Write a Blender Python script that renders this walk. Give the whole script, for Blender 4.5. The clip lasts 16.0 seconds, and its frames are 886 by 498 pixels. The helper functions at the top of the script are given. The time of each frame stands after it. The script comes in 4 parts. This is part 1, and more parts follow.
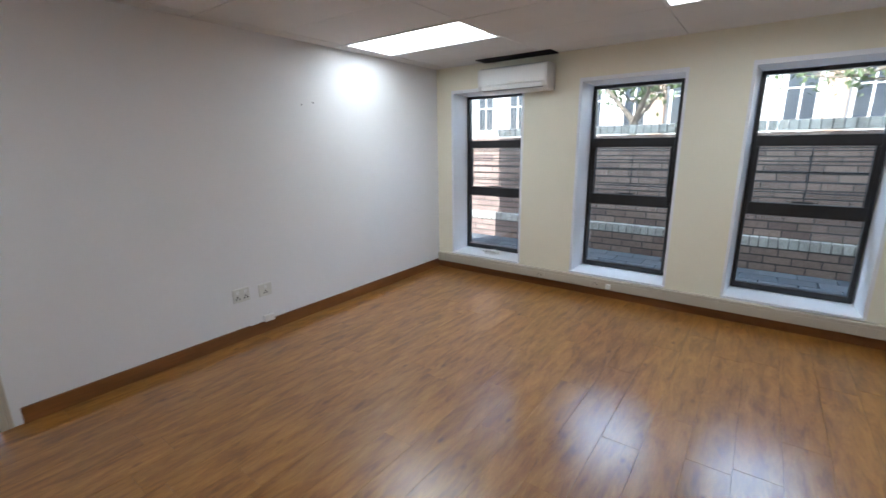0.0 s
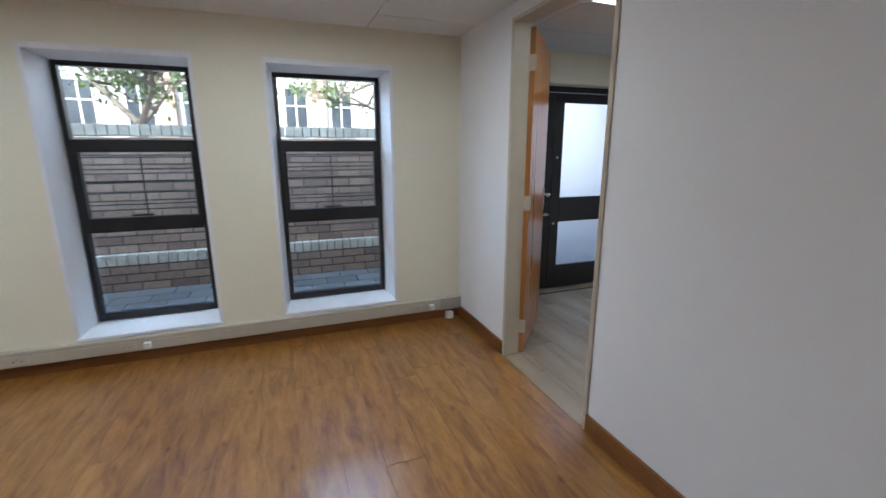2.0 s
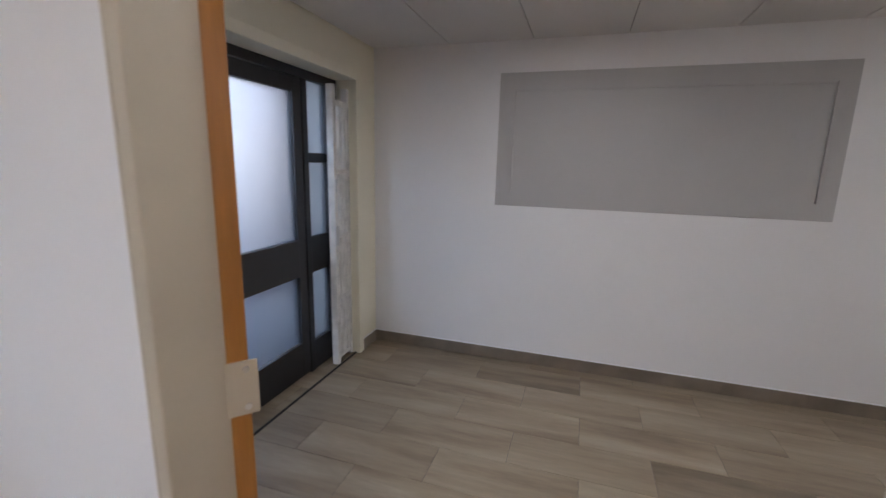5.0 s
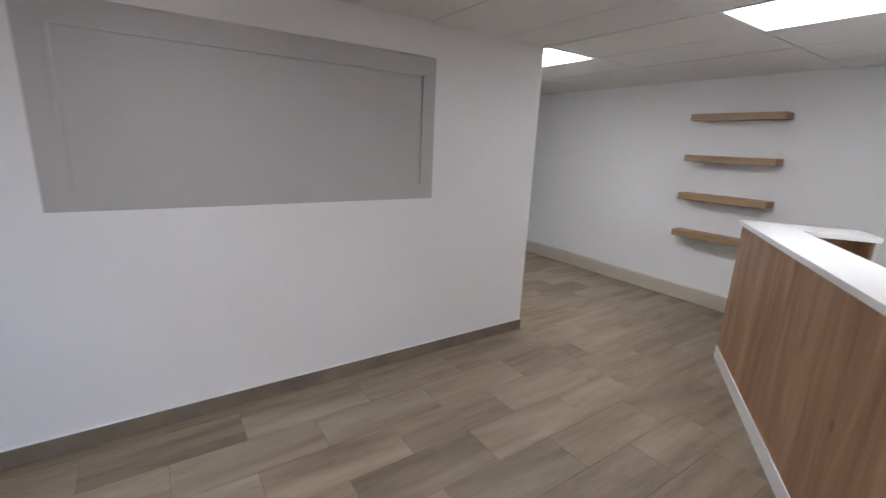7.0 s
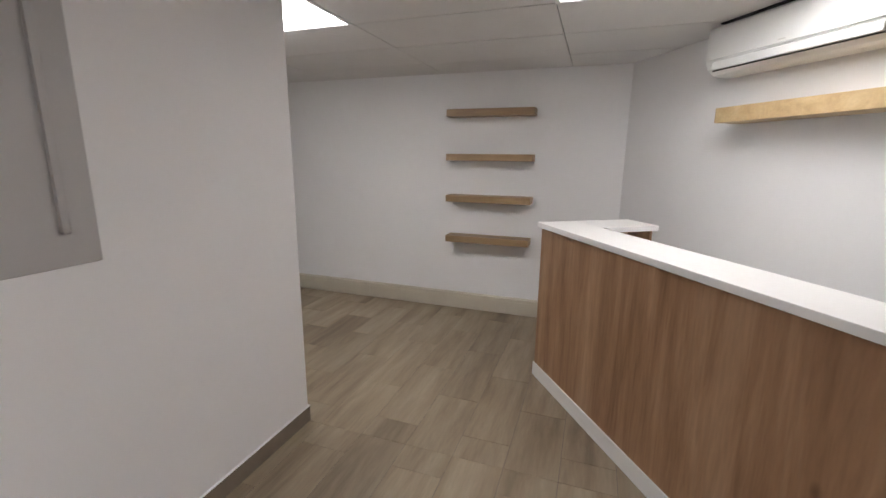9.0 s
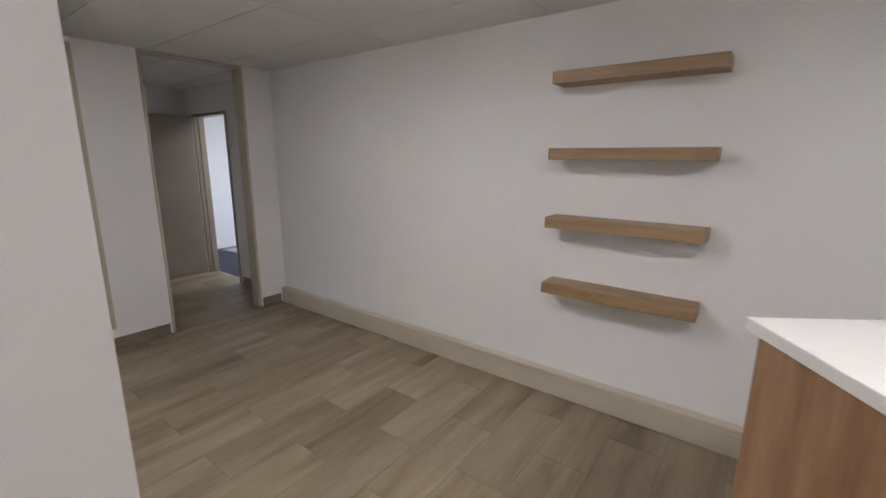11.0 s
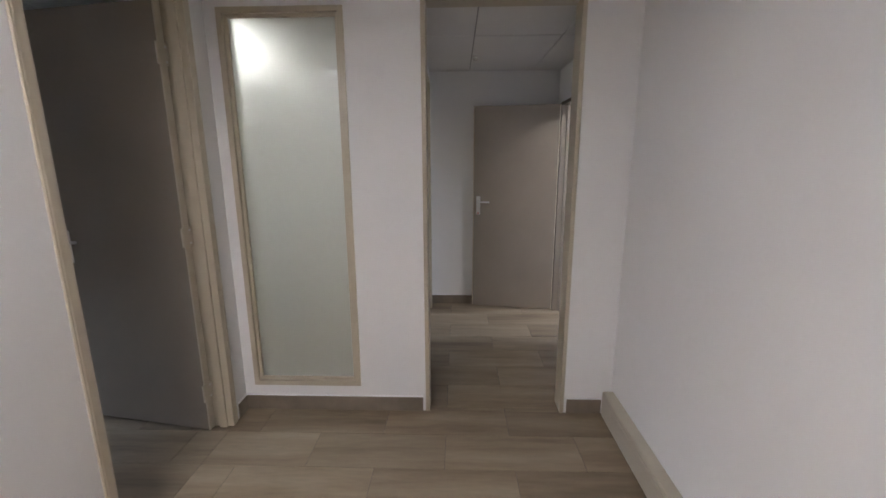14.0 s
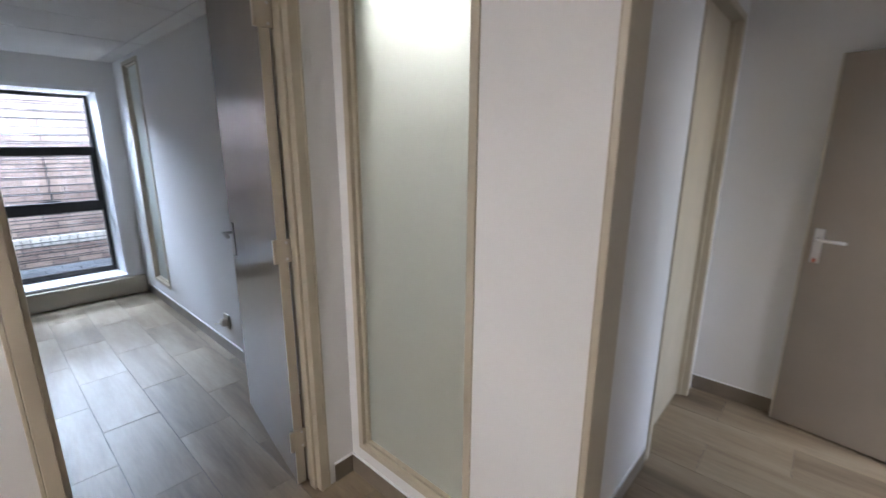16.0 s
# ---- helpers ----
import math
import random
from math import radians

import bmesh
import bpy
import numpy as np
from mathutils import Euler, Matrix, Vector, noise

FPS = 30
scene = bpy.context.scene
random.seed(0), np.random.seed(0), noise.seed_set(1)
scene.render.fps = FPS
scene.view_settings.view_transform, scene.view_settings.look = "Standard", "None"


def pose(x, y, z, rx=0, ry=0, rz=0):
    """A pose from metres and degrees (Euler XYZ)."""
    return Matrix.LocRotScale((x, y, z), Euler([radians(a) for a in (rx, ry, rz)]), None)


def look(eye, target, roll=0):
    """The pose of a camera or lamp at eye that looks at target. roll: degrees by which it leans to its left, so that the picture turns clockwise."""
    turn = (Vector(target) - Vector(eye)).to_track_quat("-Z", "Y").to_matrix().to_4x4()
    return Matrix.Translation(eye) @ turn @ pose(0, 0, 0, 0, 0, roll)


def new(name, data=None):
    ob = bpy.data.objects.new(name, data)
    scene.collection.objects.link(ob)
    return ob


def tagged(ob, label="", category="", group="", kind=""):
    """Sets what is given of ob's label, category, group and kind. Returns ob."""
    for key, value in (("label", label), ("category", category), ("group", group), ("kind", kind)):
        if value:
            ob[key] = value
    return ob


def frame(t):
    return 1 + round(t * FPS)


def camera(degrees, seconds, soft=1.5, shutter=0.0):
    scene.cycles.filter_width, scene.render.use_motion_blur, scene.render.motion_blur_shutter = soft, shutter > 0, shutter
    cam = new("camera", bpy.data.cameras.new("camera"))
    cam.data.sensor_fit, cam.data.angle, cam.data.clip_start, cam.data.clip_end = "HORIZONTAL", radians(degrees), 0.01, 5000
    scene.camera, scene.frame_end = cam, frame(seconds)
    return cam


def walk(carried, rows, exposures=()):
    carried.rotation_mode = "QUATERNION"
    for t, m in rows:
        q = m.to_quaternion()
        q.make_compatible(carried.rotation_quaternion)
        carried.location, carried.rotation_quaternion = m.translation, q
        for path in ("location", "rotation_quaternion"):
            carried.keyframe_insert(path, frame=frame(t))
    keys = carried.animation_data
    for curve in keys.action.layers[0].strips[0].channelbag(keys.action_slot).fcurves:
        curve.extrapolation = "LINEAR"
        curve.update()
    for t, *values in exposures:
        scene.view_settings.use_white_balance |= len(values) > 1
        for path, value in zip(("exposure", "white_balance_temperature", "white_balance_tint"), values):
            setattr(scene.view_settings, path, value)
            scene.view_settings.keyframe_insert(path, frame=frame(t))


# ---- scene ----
cam = camera(92.0, 16.0, shutter=0.3)
PATH = [
    (0, (-1.332, -4.249, 1.521), (-2.491, -2.691, 1.044), -0.8),
    (0.5, (-1.378, -4.146, 1.564), (-2.26, -2.429, 1.043), 0.5),
    (1, (-1.384, -4.009, 1.488), (-1.843, -2.125, 1.0), 1.7),
    (1.5, (-1.432, -3.763, 1.485), (-1.235, -1.824, 1.034), -1.0),
    (2, (-1.434, -3.431, 1.475), (-0.754, -1.604, 1.025), -0.1),
    (2.5, (-1.342, -3.013, 1.509), (-0.475, -1.265, 1.067), 0.1),
    (3, (-1.273, -2.602, 1.518), (-0.109, -1.035, 1.083), -0.9),
    (3.1, (-1.277, -2.522, 1.55), (-0.052, -1.011, 1.088), -0.6),
    (3.2, (-1.269, -2.452, 1.547), (0.012, -0.986, 1.084), -0.2),
    (5.3, (-0.262, -1.315, 1.508), (1.657, -0.926, 1.101), 1.3),
    (5.5, (-0.175, -1.262, 1.522), (1.766, -1.032, 1.099), 1.3),
    (6, (-0.032, -1.226, 1.537), (1.902, -1.502, 1.107), 1.1),
    (6.5, (0.086, -1.175, 1.579), (1.862, -1.97, 1.12), 1.7),
    (7, (0.172, -1.233, 1.6), (1.776, -2.33, 1.123), 2.5),
    (7.5, (0.445, -1.406, 1.566), (1.823, -2.783, 1.116), 1.4),
    (8, (0.718, -1.56, 1.583), (1.807, -3.182, 1.158), 1.9),
    (8.2, (0.841, -1.615, 1.578), (1.74, -3.349, 1.15), 1.3),
    (10.3, (1.449, -2.97, 1.543), (2.017, -4.842, 1.125), 0.3),
    (10.4, (1.445, -3.072, 1.535), (2.111, -4.911, 1.118), 0.1),
    (10.5, (1.468, -3.164, 1.523), (2.243, -4.965, 1.123), 0.7),
    (11, (1.583, -3.582, 1.545), (2.756, -5.146, 1.124), 0.3),
    (11.5, (1.801, -3.924, 1.579), (3.042, -5.437, 1.162), 0.4),
    (12, (1.966, -4.362, 1.591), (3.575, -5.476, 1.181), -0.5),
    (12.5, (2.181, -4.633, 1.572), (3.99, -5.338, 1.092), -0.9),
    (13, (2.514, -4.848, 1.589), (4.378, -5.394, 1.112), 0.6),
    (13.5, (2.834, -5.061, 1.574), (4.776, -5.281, 1.148), -0.5),
    (14, (3.249, -5.197, 1.561), (5.202, -5.129, 1.136), -0.3),
    (14.5, (3.698, -5.293, 1.583), (5.644, -5.17, 1.139), -0.5),
    (15, (4.066, -5.463, 1.591), (5.914, -4.855, 1.128), -0.4),
    (15.5, (4.353, -5.487, 1.558), (6.031, -4.513, 1.074), -0.5),
    (16, (4.596, -5.419, 1.579), (6.037, -4.114, 1.11), 0.3),
]
walk(cam, [(t, look(eye, target, roll)) for t, eye, target, roll in PATH],
     [(0.0, 1.87, 5550, 7), (1.0, 1.77, 5550, 7), (2.0, 1.76, 5500, 7), (3.2, 1.68, 6250, 11), (5.5, 1.97, 5980, 15), (6.0, 2.2, 6250, 15), (7.0, 2.2, 5900, 14), (8.2, 2.08, 6300, 14), (10.5, 2.1, 6350, 16), (12.0, 2.4, 6250, 14), (12.6, 2.24, 6350, 20), (14.0, 2.65, 6250, 18), (15.0, 2.9, 6200, 16), (16.0, 3.0, 6200, 16)])

# ---- world, sun, exposure ----
w = bpy.data.worlds.new("sky")
scene.world = w
w.use_nodes = True
wn = w.node_tree.nodes
sky = wn.new("ShaderNodeTexSky")
sky.sky_type, sky.sun_disc = "NISHITA", False
sky.sun_elevation, sky.sun_rotation = radians(42), radians(200)
w.node_tree.links.new(sky.outputs[0], wn["Background"].inputs[0])
wn["Background"].inputs[1].default_value = 0.13
sun = new("sun", bpy.data.lights.new("sun", "SUN"))
sun.data.energy, sun.data.angle, sun.data.color = 5.0, radians(0.6), (1.0, 0.95, 0.87)
sun.matrix_world = look((-4, -12, 12), (0, 0, 0))
PANEL = 2.4


def daylight(name, x, y, z, target, width, depth, watts):
    """Sky light over the alley, just outside the head of an opening."""
    ob = new(name, bpy.data.lights.new(name, "AREA"))
    ob.data.shape, ob.data.size, ob.data.size_y, ob.data.energy = "RECTANGLE", width, depth, watts
    ob.data.color = (0.66, 0.81, 1.0)
    ob.matrix_world = look((x, y, z), target)


daylight("daylight_windows", -2.45, 1.12, 2.56, (-2.45, -1.6, 1.3), 4.4, 0.6, 44)
daylight("daylight_entrance", 1.3, 1.25, 2.6, (1.3, -0.6, 0.6), 2.2, 1.2, 8)
daylight("daylight_side_office", 5.1, 1.14, 2.46, (5.1, -3.0, 1.7), 1.6, 0.55, 68)
daylight("daylight_far_room", 7.2, -9.5, 1.9, (7.2, -6.5, 1.2), 1.6, 1.3, 9)

# ---- materials ----
MATS = {}


def tree(name):
    m = bpy.data.materials.new(name)
    m.use_nodes = True
    nt = m.node_tree
    return m, nt, nt.nodes["Principled BSDF"]


def mapped(nt, scale):
    tc = nt.nodes.new("ShaderNodeTexCoord")
    mp = nt.nodes.new("ShaderNodeMapping")
    mp.inputs["Scale"].default_value = scale
    geo = nt.nodes.new("ShaderNodeNewGeometry")
    nt.links.new(geo.outputs["Position"], mp.inputs["Vector"])
    nt.nodes.remove(tc)
    return mp


def noise_at(nt, scale, size, detail=4.0, rough=0.55, warp=0.0):
    n = nt.nodes.new("ShaderNodeTexNoise")
    n.inputs["Scale"].default_value, n.inputs["Detail"].default_value = size, detail
    n.inputs["Roughness"].default_value, n.inputs["Distortion"].default_value = rough, warp
    nt.links.new(mapped(nt, scale).outputs[0], n.inputs["Vector"])
    return n


def ramp(nt, fac, stops):
    r = nt.nodes.new("ShaderNodeValToRGB")
    e = r.color_ramp.elements
    while len(e) < len(stops):
        e.new(0.5)
    for k, (p, c) in enumerate(stops):
        e[k].position, e[k].color = p, (*c, 1)
    nt.links.new(fac, r.inputs[0])
    return r


def mix(nt, kind, fac, a, b):
    m = nt.nodes.new("ShaderNodeMix")
    m.data_type, m.blend_type = "RGBA", kind
    for sock, v in ((m.inputs[0], fac), (m.inputs[6], a), (m.inputs[7], b)):
        if hasattr(v, "default_value"):
            nt.links.new(v, sock)
        elif isinstance(v, tuple):
            sock.default_value = (*v, 1)
        else:
            sock.default_value = v
    return m.outputs[2]


def bump(nt, bs, height, strength, dist=0.002):
    b = nt.nodes.new("ShaderNodeBump")
    b.inputs["Strength"].default_value, b.inputs["Distance"].default_value = strength, dist
    nt.links.new(height, b.inputs["Height"])
    nt.links.new(b.outputs[0], bs.inputs["Normal"])


def plain(name, col, rough=0.5, metal=0.0, var=0.06, size=3.0, relief=0.15, grain=120.0, coat=0.0, spec=0.5):
    """Paint, plastic or metal with faint blotches and a fine grain."""
    m, nt, bs = tree(name)
    a = noise_at(nt, (1, 1, 1), size, 5)
    dark = tuple(c * (1 - var) for c in col)
    light = tuple(min(1, c * (1 + var)) for c in col)
    r = ramp(nt, a.outputs[0], ((0.3, dark), (0.7, light)))
    nt.links.new(r.outputs[0], bs.inputs["Base Color"])
    bs.inputs["Roughness"].default_value, bs.inputs["Metallic"].default_value = rough, metal
    bs.inputs["Coat Weight"].default_value = coat
    bs.inputs["Specular IOR Level"].default_value = spec
    if relief:
        g = noise_at(nt, (1, 1, 1), grain, 2)
        bump(nt, bs, g.outputs[0], relief, 0.001)
    return m


def wood(name, stops, axis, rough, band=2.2, fine=14.0, tone_var=0.1, stretch=0.09, warp0=0.5, coat=0.0, relief=0.12, knots=0.5):
    """Grain along one axis; every piece takes its own shift by Object Info's Random."""
    m, nt, bs = tree(name)
    s = [1.0, 1.0, 1.0]
    s["xyz".index(axis)] = stretch
    info = nt.nodes.new("ShaderNodeObjectInfo")
    outs = []
    for size, detail, warp in ((band * 3, 5, warp0), (fine * 5, 4, 0.2), (band * 0.9, 2, 0.2)):
        n = noise_at(nt, tuple(s), size, detail, 0.6, warp)
        mp = n.inputs["Vector"].links[0].from_node
        add = nt.nodes.new("ShaderNodeVectorMath")
        add.operation = "MULTIPLY_ADD"
        comb = nt.nodes.new("ShaderNodeCombineXYZ")
        for k in range(3):
            nt.links.new(info.outputs["Random"], comb.inputs[k])
        nt.links.new(comb.outputs[0], add.inputs[0])
        add.inputs[1].default_value = (37, 53, 71)
        nt.links.new(mp.outputs[0], add.inputs[2])
        nt.links.new(add.outputs[0], n.inputs["Vector"])
        outs.append(n.outputs[0])
    r = ramp(nt, outs[0], stops)
    f = ramp(nt, outs[1], ((0.35, (0.72, 0.72, 0.72)), (0.65, (1.1, 1.1, 1.1))))
    col = mix(nt, "MULTIPLY", knots, r.outputs[0], f.outputs[0])
    tone = nt.nodes.new("ShaderNodeMapRange")
    tone.inputs[3].default_value, tone.inputs[4].default_value = 1 - tone_var, 1 + tone_var
    nt.links.new(info.outputs["Random"], tone.inputs[0])
    cc = nt.nodes.new("ShaderNodeCombineXYZ")
    for k in range(3):
        nt.links.new(tone.outputs[0], cc.inputs[k])
    col = mix(nt, "MULTIPLY", 1.0, col, cc.outputs[0])
    nt.links.new(col, bs.inputs["Base Color"])
    rr = nt.nodes.new("ShaderNodeMapRange")
    rr.inputs[3].default_value, rr.inputs[4].default_value = rough - 0.05, rough + 0.07
    nt.links.new(outs[2], rr.inputs[0])
    nt.links.new(rr.outputs[0], bs.inputs["Roughness"])
    bs.inputs["Coat Weight"].default_value = coat
    bs.inputs["Coat Roughness"].default_value = 0.25
    bump(nt, bs, outs[1], relief, 0.0008)
    return m


def clear_glass(name):
    m, nt, bs = tree(name)
    tr, gl, mx = (nt.nodes.new("ShaderNode" + k) for k in ("BsdfTransparent", "BsdfGlossy", "MixShader"))
    gl.inputs["Roughness"].default_value = 0.02
    tr.inputs[0].default_value = (0.93, 0.95, 0.95, 1)
    fr = nt.nodes.new("ShaderNodeFresnel")
    nt.links.new(fr.outputs[0], mx.inputs[0])
    nt.links.new(tr.outputs[0], mx.inputs[1])
    nt.links.new(gl.outputs[0], mx.inputs[2])
    nt.links.new(mx.outputs[0], nt.nodes["Material Output"].inputs[0])
    nt.nodes.remove(bs)
    return m


def frosted(name):
    m, nt, bs = tree(name)
    n = noise_at(nt, (1, 1, 1), 2.0, 3)
    r = ramp(nt, n.outputs[0], ((0.3, (0.46, 0.51, 0.59)), (0.7, (0.51, 0.56, 0.64))))
    nt.links.new(r.outputs[0], bs.inputs["Base Color"])
    bs.inputs["Transmission Weight"].default_value = 1.0
    bs.inputs["Roughness"].default_value, bs.inputs["IOR"].default_value = 0.62, 1.25
    g = noise_at(nt, (1, 1, 1), 260, 2)
    bump(nt, bs, g.outputs[0], 0.3, 0.001)
    return m


def glow(name, col, strength):
    m, nt, bs = tree(name)
    bs.inputs["Base Color"].default_value = (0.8, 0.8, 0.8, 1)
    bs.inputs["Emission Color"].default_value = (*col, 1)
    bs.inputs["Emission Strength"].default_value = strength
    return m


def brick_mat(name, stops, rough=0.85):
    m, nt, bs = tree(name)
    info = nt.nodes.new("ShaderNodeObjectInfo")
    geo = nt.nodes.new("ShaderNodeNewGeometry")
    add = nt.nodes.new("ShaderNodeMath")
    add.operation = "ADD"
    nt.links.new(info.outputs["Random"], add.inputs[0])
    nt.links.new(geo.outputs["Random Per Island"], add.inputs[1])
    fr = nt.nodes.new("ShaderNodeMath")
    fr.operation = "FRACT"
    nt.links.new(add.outputs[0], fr.inputs[0])
    r = ramp(nt, fr.outputs[0], stops)
    n = noise_at(nt, (1, 1, 1), 30, 6)
    f = ramp(nt, n.outputs[0], ((0.3, (0.7, 0.7, 0.7)), (0.7, (1.15, 1.15, 1.15))))
    nt.links.new(mix(nt, "MULTIPLY", 0.8, r.outputs[0], f.outputs[0]), bs.inputs["Base Color"])
    bs.inputs["Roughness"].default_value = rough
    bump(nt, bs, n.outputs[0], 0.5, 0.004)
    return m


WHITE = plain("white_paint", (0.78, 0.775, 0.77), 0.68, var=0.02, size=1.3, relief=0.08, grain=160, spec=0.15)
CREAM = plain("cream_paint", (0.80, 0.765, 0.62), 0.55, var=0.025, size=1.3, relief=0.08, grain=160)
GREY = plain("grey_paint", (0.44, 0.43, 0.415), 0.5, var=0.03, size=2.0, relief=0.15)
TRIM = plain("beige_enamel", (0.50, 0.44, 0.335), 0.35, var=0.05, size=6, relief=0.08)
DOORP = plain("taupe_enamel", (0.27, 0.23, 0.185), 0.24, var=0.05, size=2.5, relief=0.2, grain=40)
TRUNK = plain("beige_plastic", (0.52, 0.475, 0.38), 0.42, var=0.04, size=4, relief=0.04)
PLASTIC = plain("white_plastic", (0.78, 0.78, 0.76), 0.35, var=0.02, relief=0.0)
SILL = plain("white_gloss", (0.80, 0.81, 0.83), 0.35, var=0.03, size=5, relief=0.1)
BLACK = plain("black_aluminium", (0.016, 0.016, 0.018), 0.38, var=0.2, size=8, relief=0.08)
ROD = plain("black_steel", (0.02, 0.02, 0.022), 0.5, metal=0.3, relief=0.0)
STEEL = plain("brushed_steel", (0.62, 0.61, 0.59), 0.3, metal=1.0, var=0.05, relief=0.05)
DARK = plain("dark_hole_and_shade", (0.02, 0.02, 0.02), 0.8, relief=0.0)
GATEP = plain("chipped_white_enamel", (0.72, 0.70, 0.65), 0.45, var=0.14, size=14, relief=0.2, grain=50)
TILEC = plain("ceiling_board", (0.70, 0.69, 0.67), 0.8, var=0.03, size=2.0, relief=0.5, grain=140)
GRIDM = plain("ceiling_gap", (0.28, 0.27, 0.26), 0.7, relief=0.0)
TOP = plain("white_laminate", (0.83, 0.82, 0.80), 0.3, var=0.015, relief=0.02)
CARPET = plain("dark_carpet", (0.03, 0.032, 0.045), 0.95, var=0.3, size=60, relief=0.8, grain=300)
GROUT = plain("grey_grout", (0.12, 0.108, 0.095), 0.85, var=0.1, size=20)
UNDER = plain("dark_underlay", (0.075, 0.035, 0.014), 0.7, var=0.1)
MORTAR = plain("mortar", (0.055, 0.05, 0.047), 0.9, var=0.15, size=12, relief=0.5, grain=60)
CONC = plain("grey_concrete", (0.17, 0.175, 0.185), 0.85, var=0.15, size=6, relief=0.5, grain=60)
CHIP = plain("black_rubber", (0.02, 0.02, 0.02), 0.6, relief=0.0)
FACADE = plain("pale_plaster", (0.74, 0.70, 0.64), 0.8, var=0.06, size=1.0, relief=0.3, grain=20)
PIER = plain("tan_brickwork", (0.45, 0.31, 0.22), 0.8, var=0.15, size=5, relief=0.3, grain=20)
DARKGLASS = plain("dark_glazing", (0.05, 0.055, 0.065), 0.1, relief=0.0)
ROOFM = plain("roof_sheet", (0.25, 0.24, 0.24), 0.7)
BARK = plain("bark", (0.20, 0.16, 0.12), 0.9, var=0.2, size=14, relief=0.6, grain=40)
LEAF = plain("leaf", (0.10, 0.13, 0.045), 0.55, var=0.35, size=2.0, relief=0.0)
LAMINATE = wood("oak_laminate_floor", ((0.28, (0.155, 0.058, 0.008)), (0.48, (0.29, 0.122, 0.017)), (0.72, (0.41, 0.195, 0.036))), "y", 0.31, band=6.0, fine=22.0, coat=0.9, knots=0.45, tone_var=0.06, stretch=0.2, warp0=0.5)
PORCELAIN = wood("wood_look_porcelain", ((0.30, (0.165, 0.122, 0.078)), (0.48, (0.262, 0.205, 0.136)), (0.70, (0.345, 0.285, 0.20))), "y", 0.44, band=2.0, knots=0.3, relief=0.06, tone_var=0.12, stretch=0.12, warp0=0.25)
SKIRTT = plain("porcelain_skirting", (0.20, 0.165, 0.125), 0.36, var=0.2, size=5, relief=0.04)
SKIRTW = wood("oak_skirting_y", ((0.3, (0.15, 0.055, 0.013)), (0.7, (0.27, 0.11, 0.03))), "y", 0.35)
SKIRTX = wood("oak_skirting_x", ((0.3, (0.15, 0.055, 0.013)), (0.7, (0.27, 0.11, 0.03))), "x", 0.35)
SHELFW = wood("oak_shelf_board", ((0.25, (0.20, 0.125, 0.062)), (0.5, (0.32, 0.212, 0.112)), (0.8, (0.41, 0.285, 0.16))), "x", 0.45, band=4, knots=0.5)
PALEW = wood("pale_oak_board", ((0.25, (0.42, 0.29, 0.14)), (0.5, (0.54, 0.39, 0.20)), (0.8, (0.62, 0.47, 0.27))), "x", 0.45, band=4, knots=0.3)
COUNTERW = wood("oak_counter_board", ((0.25, (0.21, 0.105, 0.05)), (0.5, (0.36, 0.205, 0.11)), (0.75, (0.50, 0.325, 0.195))), "z", 0.42, band=3, knots=0.45)
LEAFW = wood("varnished_door_edge", ((0.3, (0.30, 0.115, 0.022)), (0.7, (0.46, 0.20, 0.045))), "z", 0.28, band=5, coat=0.3)


def knotted(m, scale, dark):
    """Small dark knots scattered over a wood, drawn out along the grain."""
    nt = m.node_tree
    bs = nt.nodes["Principled BSDF"]
    v = nt.nodes.new("ShaderNodeTexVoronoi")
    v.inputs["Scale"].default_value = 1.0
    nt.links.new(mapped(nt, scale).outputs[0], v.inputs["Vector"])
    r = ramp(nt, v.outputs["Distance"], ((0.035, dark), (0.11, (1, 1, 1))))
    col = bs.inputs["Base Color"].links[0].from_socket
    nt.links.new(mix(nt, "MULTIPLY", 1.0, col, r.outputs[0]), bs.inputs["Base Color"])


knotted(COUNTERW, (4.0, 4.0, 2.2), (0.35, 0.30, 0.28))
knotted(LAMINATE, (6.0, 3.2, 3.0), (0.50, 0.42, 0.38))
CLEAR = clear_glass("clear_glass")
FROST = frosted("frosted_glass")
LAMP = glow("lamp_diffuser", (1.0, 0.98, 0.94), PANEL)
BRICK = brick_mat("brown_brick", ((0.0, (0.20, 0.135, 0.115)), (0.4, (0.29, 0.20, 0.165)), (0.7, (0.35, 0.25, 0.205)), (1.0, (0.24, 0.16, 0.135))))
BRICKL = brick_mat("pale_brick", ((0.0, (0.42, 0.38, 0.34)), (1.0, (0.56, 0.52, 0.47))))
PAVE = brick_mat("grey_paver", ((0.0, (0.08, 0.083, 0.09)), (1.0, (0.13, 0.133, 0.14))))
m, nt, bs = tree("milky_panel")
bs.inputs["Base Color"].default_value = (0.58, 0.61, 0.56, 1)
bs.inputs["Roughness"].default_value, bs.inputs["IOR"].default_value = 0.60, 1.3
bs.inputs["Transmission Weight"].default_value = 0.55
bs.inputs["Coat Weight"].default_value, bs.inputs["Coat Roughness"].default_value = 0.6, 0.02
MILKY = m


